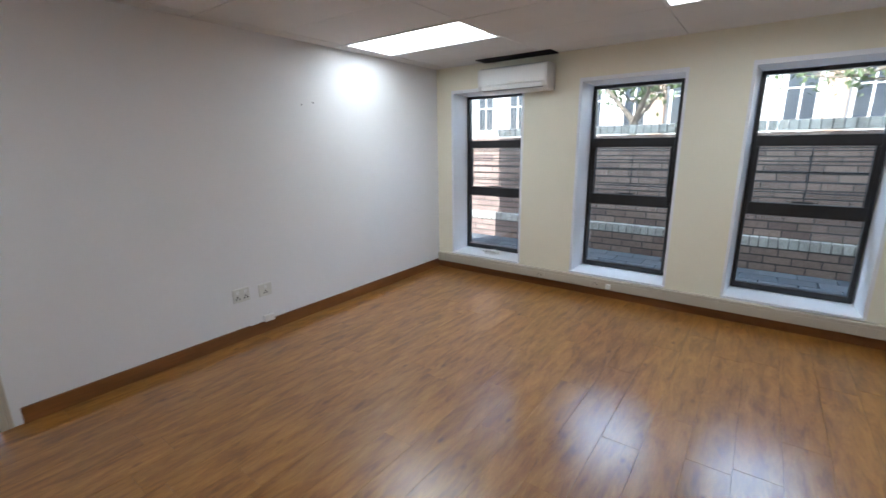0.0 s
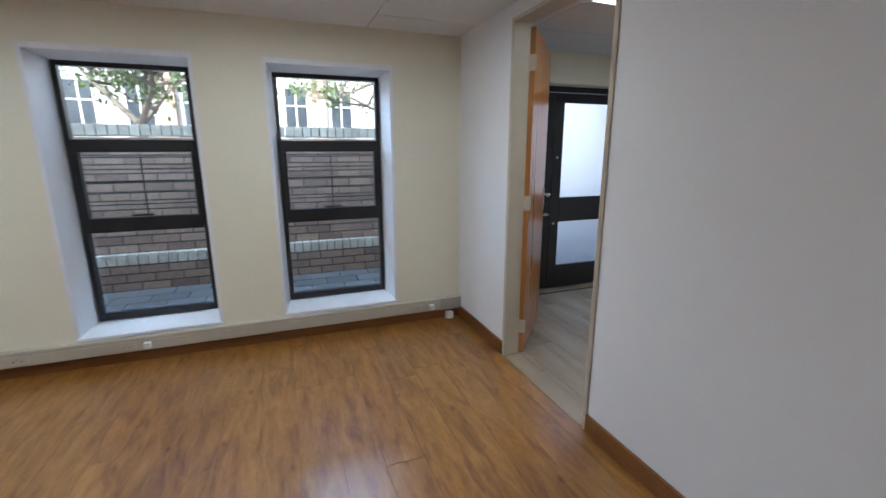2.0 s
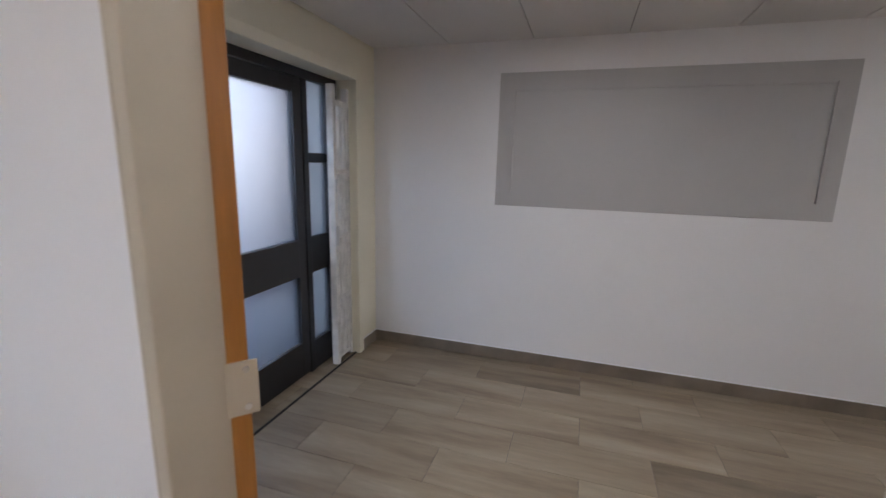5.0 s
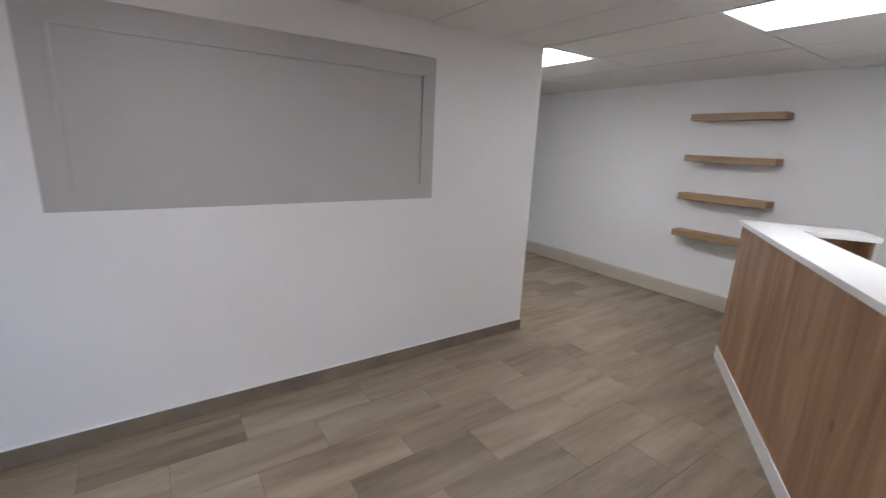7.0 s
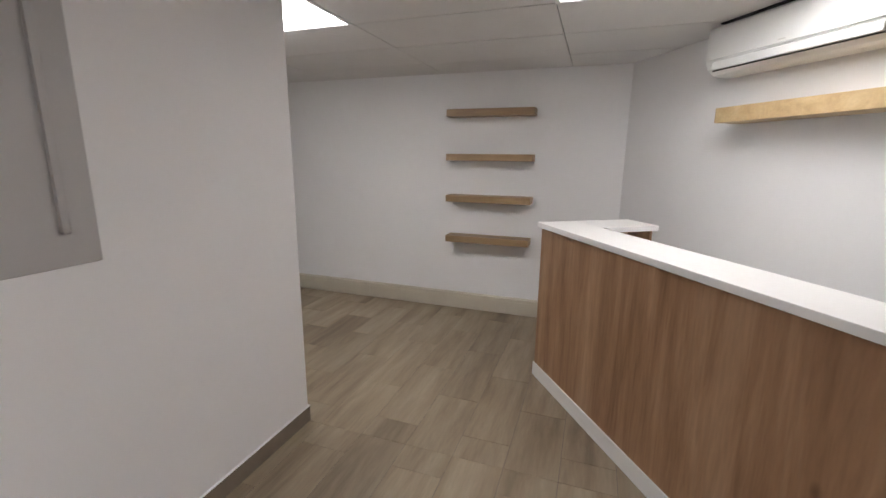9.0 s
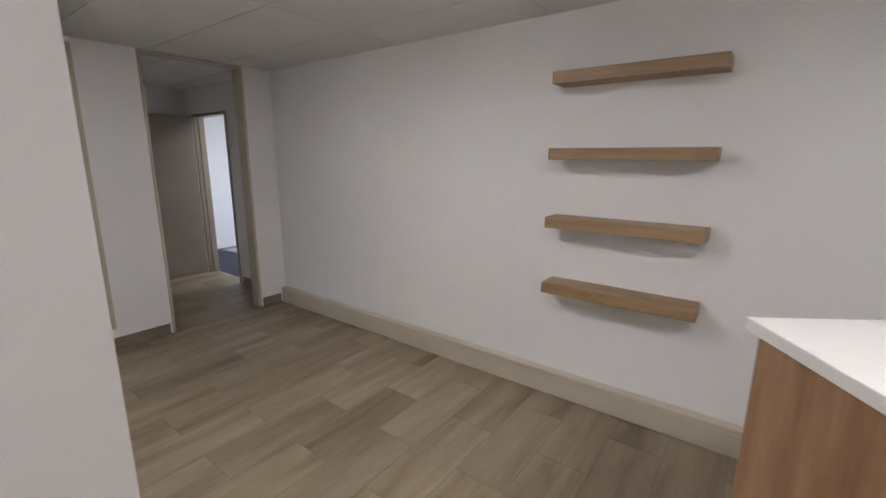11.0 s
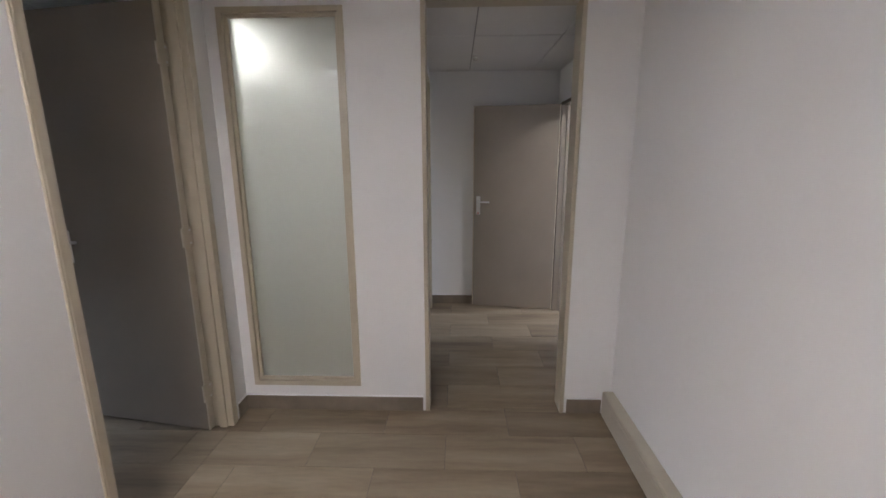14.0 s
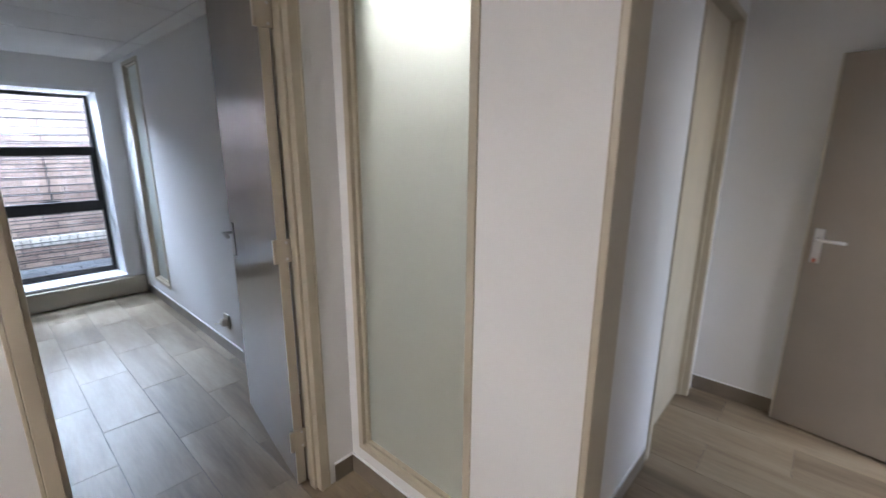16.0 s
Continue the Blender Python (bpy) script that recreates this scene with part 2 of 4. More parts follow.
# ---- mesh helpers ----
def cube(bm, x0, y0, z0, x1, y1, z1, bevel=0.0, rot=None):
    """A box between two corners, its edges rounded by bevel."""
    r = bmesh.ops.create_cube(bm, size=1.0)
    vs = r["verts"]
    bmesh.ops.scale(bm, vec=(abs(x1 - x0), abs(y1 - y0), abs(z1 - z0)), verts=vs)
    bmesh.ops.translate(bm, vec=((x0 + x1) / 2, (y0 + y1) / 2, (z0 + z1) / 2), verts=vs)
    if bevel:
        es = list({e for v in vs for e in v.link_edges})
        g = bmesh.ops.bevel(bm, geom=es, offset=bevel, segments=2, affect="EDGES", profile=0.5)
    return bm


def rod(bm, a, b, r, n=8, r2=None):
    a, b = Vector(a), Vector(b)
    d = b - a
    m = Matrix.Translation((a + b) / 2) @ d.to_track_quat("Z", "Y").to_matrix().to_4x4()
    bmesh.ops.create_cone(bm, cap_ends=True, segments=n, radius1=r, radius2=r if r2 is None else r2, depth=d.length, matrix=m)
    return bm


def B(*boxes, bevel=0.0):
    bm = bmesh.new()
    for b in boxes:
        cube(bm, *b, bevel=bevel)
    return bm


def solid(name, bm, material, smooth=False):
    me = bpy.data.meshes.new(name)
    bm.normal_update()
    bm.to_mesh(me)
    bm.free()
    me.materials.append(material)
    if smooth:
        for p in me.polygons:
            p.use_smooth = True
    return new(name, me)


def part(name, bm, material, parent, label="", smooth=False):
    ob = solid(name, bm, material, smooth)
    ob.parent = parent
    if label:
        ob["label"] = label
    return ob


def thing(name, label, category, at=(0, 0, 0), turn=0, group="", kind=""):
    e = new(name)
    e.matrix_world = pose(*at, 0, 0, turn)
    return tagged(e, label, category, group, kind)


def setting(name, bm, material, label, category):
    return tagged(solid(name, bm, material), label, category, kind="structure")


def wall_along_x(name, x0, x1, y0, y1, z0, z1, holes, material, label):
    """A wall that runs along x, with holes (x0, x1, z0, z1) right through it."""
    bm = bmesh.new()
    x = x0
    for a, b, c, d in sorted(holes):
        if a > x:
            cube(bm, x, y0, z0, a, y1, z1)
        if c > z0:
            cube(bm, a, y0, z0, b, y1, c)
        if d < z1:
            cube(bm, a, y0, d, b, y1, z1)
        x = b
    if x < x1:
        cube(bm, x, y0, z0, x1, y1, z1)
    return setting(name, bm, material, label, "wall")


def wall_along_y(name, y0, y1, x0, x1, z0, z1, holes, material, label):
    bm = bmesh.new()
    y = y0
    for a, b, c, d in sorted(holes):
        if a > y:
            cube(bm, x0, y, z0, x1, a, z1)
        if c > z0:
            cube(bm, x0, a, z0, x1, b, c)
        if d < z1:
            cube(bm, x0, a, d, x1, b, z1)
        y = b
    if y < y1:
        cube(bm, x0, y, z0, x1, y1, z1)
    return setting(name, bm, material, label, "wall")


# ---- plan ----
H = 2.36           # ceiling
TOPW = 3.1         # walls run up behind the ceiling
XE = 5.655         # east wall of the passage
YS = -6.14         # south wall of the passage
YN = -3.865        # north wall of the passage
XG = 2.75          # wall with the grey board
WX = ((-4.285, -3.475), (-2.79, -1.99), (-1.445, -0.63))
WZ0, WZ1 = 0.225, 2.06
YW = 0.275         # window frames
D1 = (-1.785, -0.857, 2.27)

# ---- setting: walls ----
wall_along_x("wall_north_office", -4.75, 0.0, 0.0, 0.36, -0.2, TOPW,
             [(a - 0.056, b + 0.056, WZ0 - 0.02, WZ1 + 0.05) for a, b in WX], CREAM, "cream painted plaster wall with three tall windows")
wall_along_y("wall_west_office", -5.6, 0.0, -4.75, -4.55, -0.2, TOPW, [(-4.86, -4.03, -0.2, 2.2)], WHITE, "plain white painted plaster wall with sockets low down")
wall_along_x("wall_south_office", -4.75, 0.66, -5.75, -5.6, -0.2, TOPW, [], WHITE, "plain white painted closing wall")
wall_along_y("wall_partition", -3.76, 0.36, 0.0, 0.11, -0.2, TOPW, [(D1[0], D1[1], -0.2, D1[2])], WHITE, "white partition wall with an open doorway")
wall_along_x("wall_recess", -0.62, 0.11, -3.87, -3.76, -0.2, TOPW, [], WHITE, "short white wall at the end of the reception recess")
wall_along_x("wall_north_lobby", 0.11, XG + 0.12, 0.18, 0.56, -0.2, TOPW, [(0.22, 2.45, -0.2, 2.085)], CREAM, "cream wall around the glazed entrance door")
wall_along_y("wall_grey_board", YN, 0.18, XG, XG + 0.12, -0.2, TOPW, [], WHITE, "white wall with a grey painted board")
wall_along_x("wall_passage_north", XG + 0.12, XE + 0.0, YN, YN + 0.11, -0.2, TOPW, [(4.60, 5.50, -0.2, H)], WHITE, "white passage wall with an office doorway")
wall_along_y("wall_passage_east", YS, YN + 0.11, XE, XE + 0.12, -0.2, TOPW, [(-5.845, -5.01, -0.2, H), (-4.60, -3.93, 0.165, H - 0.035)], WHITE,
             "white end wall with a milky glazed panel and an opening")
wall_along_x("wall_passage_south", 1.0, XE + 0.12, YS - 0.15, YS, -0.2, TOPW, [], WHITE, "long white wall with floating shelves")
wall_along_x("wall_north_side_office", XG + 0.12, XE + 0.3, 0.08, 0.45, -0.2, TOPW, [(4.664, 5.606, WZ0 - 0.02, WZ1 + 0.05)], WHITE, "white window wall of the side office")
wall_along_y("wall_east_side_office", YN + 0.11, 0.08, XE + 0.10, XE + 0.22, -0.2, TOPW, [(-0.80, -0.30, 0.2, H - 0.04)], WHITE, "white side wall of the side office")
# hall behind the opening
wall_along_x("wall_hall_north", XE + 0.12, 7.78, -4.92, -4.80, -0.2, TOPW, [(6.72, 7.54, -0.2, 2.27)], WHITE, "white hall wall with a doorway")
wall_along_y("wall_hall_east", YS - 0.15, -3.2, 7.66, 7.80, -0.2, TOPW, [], WHITE, "white end wall of the hall")
wall_along_x("wall_hall_south", XE + 0.12, 7.66, YS - 0.15, YS - 0.04, -0.2, TOPW, [(6.66, 7.50, -0.2, 2.05)], WHITE, "white hall wall with a doorway")
wall_along_y("wall_far_room_east", -9.2, YS - 0.15, 8.9, 9.0, -0.2, TOPW, [], WHITE, "white wall of the room beyond the hall")
wall_along_x("wall_far_room_south", 5.0, 9.0, -9.3, -9.2, -0.2, TOPW, [(6.3, 8.1, 0.9, 2.3)], WHITE, "white closing wall of the far room")
wall_along_y("wall_far_room_west", -9.2, YS - 0.15, 5.0, 5.1, -0.2, TOPW, [], WHITE, "white closing wall of the far room")
wall_along_x("wall_store_north", XE + 0.22, 7.80, -3.3, -3.2, -0.2, TOPW, [], WHITE, "white closing wall of the small room")
# slanting wall behind the counter
U = Vector((-0.53, 0.848, 0))
U.normalize()
N = Vector((U.y, -U.x, 0))
C0 = Vector((1.0, YS, 0))
ANG = math.degrees(math.atan2(U.y, U.x))


def slant(x0, y0, z0, x1, y1, z1, bm=None, bevel=0.0):
    return cube(bm or bmesh.new(), x0, y0, z0, x1, y1, z1, bevel)


ws = setting("wall_slanting", slant(-0.35, 0, -0.2, 2.70, 0.14, TOPW), WHITE, "slanting white wall behind the reception counter", "wall")
ws.matrix_world = pose(C0.x, C0.y, 0, 0, 0, ANG)

# unseen roof over everything, so that daylight enters by the openings alone; overhang added to shade the alley
setting("roof", B((-4.95, -9.4, TOPW, 9.2, 1.02, TOPW + 0.12)), ROOFM, "unseen flat roof that shuts daylight out, its overhang added to shade the alley", "roof")


# ---- ceilings ----
def ceiling(name, x0, x1, y0, y1, gx, gy, lamps=(), px=1.215, py=0.6):
    """Lay-in boards between thin dark gaps; cells that hold a lamp stay open."""
    bm = bmesh.new()
    nx0, nx1 = math.floor((x0 - gx) / px), math.ceil((x1 - gx) / px)
    ny0, ny1 = math.floor((y0 - gy) / py), math.ceil((y1 - gy) / py)
    for i in range(nx0, nx1):
        for j in range(ny0, ny1):
            if (i, j) in lamps:
                continue
            a, b = max(x0, gx + i * px + 0.004), min(x1, gx + (i + 1) * px - 0.004)
            c, d = max(y0, gy + j * py + 0.004), min(y1, gy + (j + 1) * py - 0.004)
            if b - a < 0.02 or d - c < 0.02:
                continue
            dz = random.uniform(-0.0015, 0.0015)
            cube(bm, a, c, H + dz, b, d, H + 0.02)
    ob = setting(name, bm, TILEC, "white mineral board suspended ceiling with thin gaps", "ceiling")
    setting(name + "_grid", B((x0, y0, H + 0.012, x1, y1, H + 0.016)) if not lamps else grid_back(x0, x1, y0, y1, gx, gy, lamps, px, py), GRIDM, "dark metal grid behind the ceiling boards", "ceiling grid")
    for i, j in lamps:
        ceiling_light(gx + i * px, gy + j * py, px, py)
    return ob


def grid_back(x0, x1, y0, y1, gx, gy, lamps, px, py):
    bm = bmesh.new()
    for j in range(math.floor((y0 - gy) / py), math.ceil((y1 - gy) / py)):
        c, d = max(y0, gy + j * py), min(y1, gy + (j + 1) * py)
        if d <= c:
            continue
        x = x0
        for i in sorted(i for i, k in lamps if k == j):
            if gx + i * px > x:
                cube(bm, x, c, H + 0.012, gx + i * px, d, H + 0.016)
            x = gx + (i + 1) * px
        if x < x1:
            cube(bm, x, c, H + 0.012, x1, d, H + 0.016)
    return bm


def ceiling_light(x, y, px, py):
    t = thing("ceiling_light", "lit white recessed ceiling light panel", "ceiling light", (x + px / 2, y + py / 2, H), group="ceiling lights")
    a, b = px / 2, py / 2
    part("frame", B((-a, -b, -0.004, a, -b + 0.022, 0.05), (-a, b - 0.022, -0.004, a, b, 0.05), (-a, -b + 0.022, -0.004, -a + 0.022, b - 0.022, 0.05), (a - 0.022, -b + 0.022, -0.004, a, b - 0.022, 0.05)), PLASTIC, t)
    part("diffuser", B((-a + 0.022, -b + 0.022, 0.04, a - 0.022, b - 0.022, 0.048)), LAMP, t, "glowing white diffuser")
    part("housing", B((-a, -b, 0.05, a, b, 0.07)), PLASTIC, t)


# the lamp in cell (1, -6) is unseen, added to brighten the back of the office
ceiling("ceiling_office", -4.55, 0.0, -5.6, 0.0, -4.40, -0.93, [(0, -1), (2, -1), (1, -6)])
ceiling("ceiling_lobby", 0.11, XG, YN, 0.18, 0.40, -1.63, [(0, 0)])
ceiling("ceiling_passage", 0.0, XE, YS, YN, 0.28, -3.87, [(0, -1), (2, -1)])
ceiling("ceiling_hall", XE + 0.12, 7.66, YS - 0.04, -4.92, 6.42, -5.31, [])
ceiling("ceiling_side_office", XG + 0.12, XE + 0.10, YN + 0.11, 0.08, 3.2, -0.5, [])
ceiling("ceiling_far_room", 5.1, 8.9, -9.2, YS - 0.15, 5.8, -7.2, [(0, 0)])
ceiling("ceiling_small_room", XE + 0.22, 7.66, -4.80, -3.3, 5.95, -4.5, [(0, 1)])


# ---- windows ----
def window(x0, x1, y, name, label, bars=((0, 1), (1,))):
    """Black aluminium frame with a fixed top light, a middle opener behind rods and a fixed bottom light."""
    t = thing(name, label, "window", ((x0 + x1) / 2, y, 0), kind="structure")
    a = (x1 - x0) / 2
    z0, z1 = WZ0 + 0.012, WZ1 - 0.005
    f = 0.032
    part("window_frame", B((-a, -0.025, z0, -a + f, 0.035, z1), (a - f, -0.025, z0, a, 0.035, z1), (-a + f, -0.025, z1 - f, a - f, 0.035, z1), (-a + f, -0.025, z0, a - f, 0.035, z0 + 0.05), bevel=0.003), BLACK, t)
    part("transom", B((-a + f, -0.032, 1.465, a - f, 0.036, 1.552), bevel=0.004), BLACK, t)
    part("mullion", B((-a + f, -0.032, 0.90, a - f, 0.036, 1.005), bevel=0.004), BLACK, t)
    part("sash", B((-a + f, -0.036, 1.005, -a + f + 0.028, 0.02, 1.465), (a - f - 0.028, -0.036, 1.005, a - f, 0.02, 1.465), bevel=0.003), BLACK, t)
    part("casement_stay", B((-a * 0.2, -0.05, 1.012, a * 0.15, -0.038, 1.028), bevel=0.003), BLACK, t)
    for za, zb in ((z0 + 0.05, 0.90), (1.005, 1.465), (1.552, z1 - f)):
        g = part("pane", B((-a + f, 0.004, za, a - f, 0.009, zb)), CLEAR, t, "clear glass pane")
        g.visible_shadow = False
    for z in (1.43, 1.345, 1.26, 1.175, 1.09):
        part("burglar_bar", rod(bmesh.new(), (-a + f, 0.045, z), (a - f, 0.045, z), 0.0055), ROD, t)
    part("burglar_bar_upright", rod(bmesh.new(), (0.0, 0.052, 1.01), (0.0, 0.052, 1.46), 0.0055), ROD, t)
    return t


def reveal(x0, x1, y0, y1, parent):
    """White lining of the opening, splayed towards the room, with a sloping sill."""
    bm = bmesh.new()
    e, ym = 0.056, (y0 + y1) / 2
    for side in (-1, 1):
        xw = x0 - e if side < 0 else x1 + e
        xf = x0 - 0.001 if side < 0 else x1 + 0.001
        cube(bm, min(xw, xf), y0 - 0.004, WZ0 - 0.02, max(xw, xf), y1, WZ1 + 0.05)
        for v in bm.verts:
            if abs(v.co.x - xf) < 1e-4 and v.co.y < ym:
                v.co.x += side * 0.032
    head = cube(bmesh.new(), x0 - e + 0.002, y0 - 0.003, WZ1, x1 + e - 0.002, y1 - 0.002, WZ1 + 0.049)
    for v in head.verts:
        if v.co.z < WZ1 + 0.01 and v.co.y < ym:
            v.co.z += 0.014
    o3 = part("reveal_head", head, SILL, parent, "white painted reveal")
    ob = part("reveal", bm, SILL, parent, "white painted reveal")
    bm = bmesh.new()
    cube(bm, x0 - 0.046, y0 - 0.018, WZ0 - 0.03, x1 + 0.046, y1, WZ0 + 0.012, 0.004)
    for v in bm.verts:
        if v.co.z > WZ0 and v.co.y < (y0 + y1) / 2:
            v.co.z -= 0.02
    ob2 = part("window_sill", bm, SILL, parent, "white painted sill")
    for o in (ob, ob2, o3):
        o.matrix_parent_inverse = parent.matrix_world.inverted()


bpy.context.view_layer.update()
for k, (a, b) in enumerate(WX):
    t = window(a, b, YW, "window_%d" % (k + 1), "tall black aluminium window with burglar bars in a white reveal")
    bpy.context.view_layer.update()
    reveal(a, b, 0.0, YW + 0.03, t)
t = window(4.72, 5.55, 0.33, "window_4", "tall black aluminium window with burglar bars in the side office")
bpy.context.view_layer.update()
reveal(4.72, 5.55, 0.08, 0.36, t)
for z in (1.98, 1.90, 1.82, 1.74, 1.66, 1.58, 0.85, 0.77, 0.69, 0.61, 0.53, 0.45, 0.37):
    part("burglar_bar", rod(bmesh.new(), (-0.38, 0.045, z), (0.38, 0.045, z), 0.0055), ROD, t)


# ---- doors ----
def frame_x(name, x, y0, y1, top, x1, label, face=0.025, proud=0.010, j=0.03):
    """Beige steel frame lining an opening in a wall that runs along y."""
    t = thing(name, label, "door frame", (0, 0, 0), kind="structure")
    a, b = x - proud, x1 + proud
    part("jamb", B((a, y0 - 0.004, 0, b, y0 + j, top), (a, y0 - face, 0, x - 0.001, y0 - 0.004, top + face), (x1 + 0.001, y0 - face, 0, b, y0 - 0.004, top + face), bevel=0.003), TRIM, t)
    part("jamb", B((a, y1 - j, 0, b, y1 + 0.004, top), (a, y1 + 0.004, 0, x - 0.001, y1 + face, top + face), (x1 + 0.001, y1 + 0.004, 0, b, y1 + face, top + face), bevel=0.003), TRIM, t)
    part("head", B((a, y0 + j, top - j, b, y1 - j, top + 0.004), bevel=0.003), TRIM, t)
    return t


def frame_y(name, y, x0, x1, top, y1, label, face=0.015, proud=0.010, mat=TRIM):
    t = thing(name, label, "door frame", (0, 0, 0), kind="structure")
    a, b = y - proud, y1 + proud
    part("jamb", B((x0 - 0.004, a, 0, x0 + 0.035, b, top), (x0 - face, a, 0, x0 - 0.004, y - 0.001, top), (x0 - face, y1 + 0.001, 0, x0 - 0.004, b, top), (x0 + 0.035, a + 0.035, 0, x0 + 0.05, b - 0.05, top), bevel=0.003), mat, t)
    part("jamb", B((x1 - 0.035, a, 0, x1 + 0.004, b, top), (x1 + 0.004, a, 0, x1 + face, y - 0.001, top), (x1 + 0.004, y1 + 0.001, 0, x1 + face, b, top), (x1 - 0.05, a + 0.035, 0, x1 - 0.035, b - 0.05, top), bevel=0.003), mat, t)
    part("head", B((x0 + 0.035, a, top - 0.035, x1 - 0.035, b, top), bevel=0.003), mat, t)
    return t


def lever(parent, x, y, z, way, side, mat=STEEL):
    """A lever on a back plate; way: which way the lever points along x, side: which face along y."""
    pl = part("handle_plate", B((x - 0.02, y, z - 0.11, x + 0.02, y + side * 0.008, z + 0.075), bevel=0.003), mat, parent, "silver handle plate")
    bm = bmesh.new()
    rod(bm, (x, y + side * 0.006, z + 0.02), (x, y + side * 0.05, z + 0.02), 0.009, 12)
    rod(bm, (x - way * 0.008, y + side * 0.05, z + 0.02), (x + way * 0.115, y + side * 0.052, z + 0.018), 0.009, 12)
    part("handle", bm, mat, parent, "silver lever handle", True)
    return pl


def hinge(parent, x, y, z, mat=TRIM):
    bm = B((x - 0.001, y - 0.034, z - 0.05, x + 0.003, y + 0.034, z + 0.05), bevel=0.001)
    rod(bm, (x - 0.002, y + 0.036, z - 0.05), (x - 0.002, y + 0.036, z + 0.05), 0.007, 10)
    h = part("hinge", bm, mat, parent, "steel hinge")
    for dz in (-0.035, 0.035):
        part("screw", rod(bmesh.new(), (x - 0.003, y - 0.015, z + dz), (x + 0.004, y - 0.015, z + dz), 0.006, 10), STEEL, h)


def leaf(name, label, hx, hy, turn, width, height, mat, edge, hinge_side=1):
    """A flush leaf, hinged at its origin, running along its own x."""
    t = thing(name, label, "door", (hx, hy, 0), turn)
    part("leaf_panel", B((0.008, -0.02, 0.012, width - 0.008, 0.02, height), bevel=0.002), mat, t)
    part("leaf_edge", B((0.0, -0.02, 0.012, 0.0078, 0.02, height), bevel=0.001), edge, t, "lipped door edge")
    part("leaf_edge", B((width - 0.0078, -0.02, 0.012, width, 0.02, height), bevel=0.001), edge, t, "lipped door edge")
    return t


frame_x("door_1_frame", 0.0, D1[0], D1[1], D1[2], 0.11, "beige painted steel frame of the open doorway", face=0.010, j=0.02)
t = leaf("door_1", "varnished wooden door standing wide open into the lobby", 0.120, -0.886, 49.5, 0.82, 2.23, LEAFW, LEAFW)
for z in (0.22, 1.12, 2.02):
    hinge(t, -0.003, 0.0, z)
lever(t, 0.76, -0.02, 1.09, -1, -1)
setting("threshold", B((-0.015, D1[0] + 0.035, 0.0, 0.11, D1[1] - 0.035, 0.006), bevel=0.002), PORCELAIN, "pale tile strip in the doorway", "threshold")

frame_y("door_2_frame", YN, 4.60, 5.50, H, YN + 0.11, "beige painted frame of the side office doorway")
t = leaf("door_2", "tall taupe painted office door standing open", 5.428, -3.768, 80.5, 0.83, 2.29, DOORP, TRIM)
lever(t, 0.765, 0.02, 1.09, -1, 1)
lever(t, 0.765, -0.02, 1.09, -1, -1)
for z in (0.25, 1.15, 2.05):
    hinge(t, -0.003, 0.0, z)

frame_x("opening_frame", XE, -5.845, -5.01, H, XE + 0.12, "beige painted frame of the full height opening", face=0.008, j=0.016)
frame_y("door_3_frame", YS - 0.15, 6.66, 7.50, 2.05, YS - 0.04, "taupe painted frame of the doorway to the far room", mat=DOORP)
t = leaf("door_3", "taupe painted door with a silver lever, open against the wall", 7.485, -6.165, 81.5, 0.82, 2.03, DOORP, TRIM)
lever(t, 0.765, 0.02, 1.09, -1, 1)
part("key", B((0.758, 0.028, 0.985, 0.772, 0.05, 1.005), bevel=0.003), plain("red_key_tag", (0.5, 0.12, 0.06), 0.4), t, "small red key tag")
frame_y("door_4_frame", -4.92, 6.72, 7.54, 2.27, -4.80, "beige painted frame of the small room doorway")
leaf("door_4", "closed beige painted door of the small room", 6.757, -4.85, 0, 0.746, 2.23, TRIM, TRIM)
frame_x("door_5_frame", -4.75, -4.86, -4.03, 2.2, -4.55, "beige painted frame in the white wall")
t = leaf("door_5", "varnished wooden door, closed, in the white wall", -4.66, -4.825, 90, 0.755, 2.16, LEAFW, LEAFW)

# milky glazed panels with a stepped beige frame
def milky_panel(name, x, y0, y1, z0, z1, sgn, label):
    t = thing(name, label, "glazed panel", (0, 0, 0), kind="structure")
    f = 0.03
    a, b = sorted((x - sgn * 0.008, x + sgn * 0.12))
    part("panel_frame", B((a, y0, z0, b, y0 + f, z1), (a, y1 - f, z0, b, y1, z1), (a, y0 + f, z0, b, y1 - f, z0 + f), (a, y0 + f, z1 - f, b, y1 - f, z1), bevel=0.003), TRIM, t)
    a, b = sorted((x + sgn * 0.012, x + sgn * 0.03))
    g = 0.048
    part("glazing_bead", B((a, y0 + f, z0 + f, b, y0 + g, z1 - f), (a, y1 - g, z0 + f, b, y1 - f, z1 - f), (a, y0 + g, z0 + f, b, y1 - g, z0 + g), (a, y0 + g, z1 - g, b, y1 - g, z1 - f), bevel=0.003), TRIM, t)
    a, b = sorted((x + sgn * 0.03, x + sgn * 0.038))
    part("pane", B((a, y0 + f, z0 + f, b, y1 - f, z1 - f)), MILKY, t, "milky frosted glass pane")


milky_panel("glazed_panel_1", XE, -4.60, -3.93, 0.165, H - 0.035, 1, "tall milky glass panel in a beige frame")
milky_panel("glazed_panel_2", XE + 0.10, -0.80, -0.30, 0.2, H - 0.04, 1, "tall milky glass panel in the side office wall")


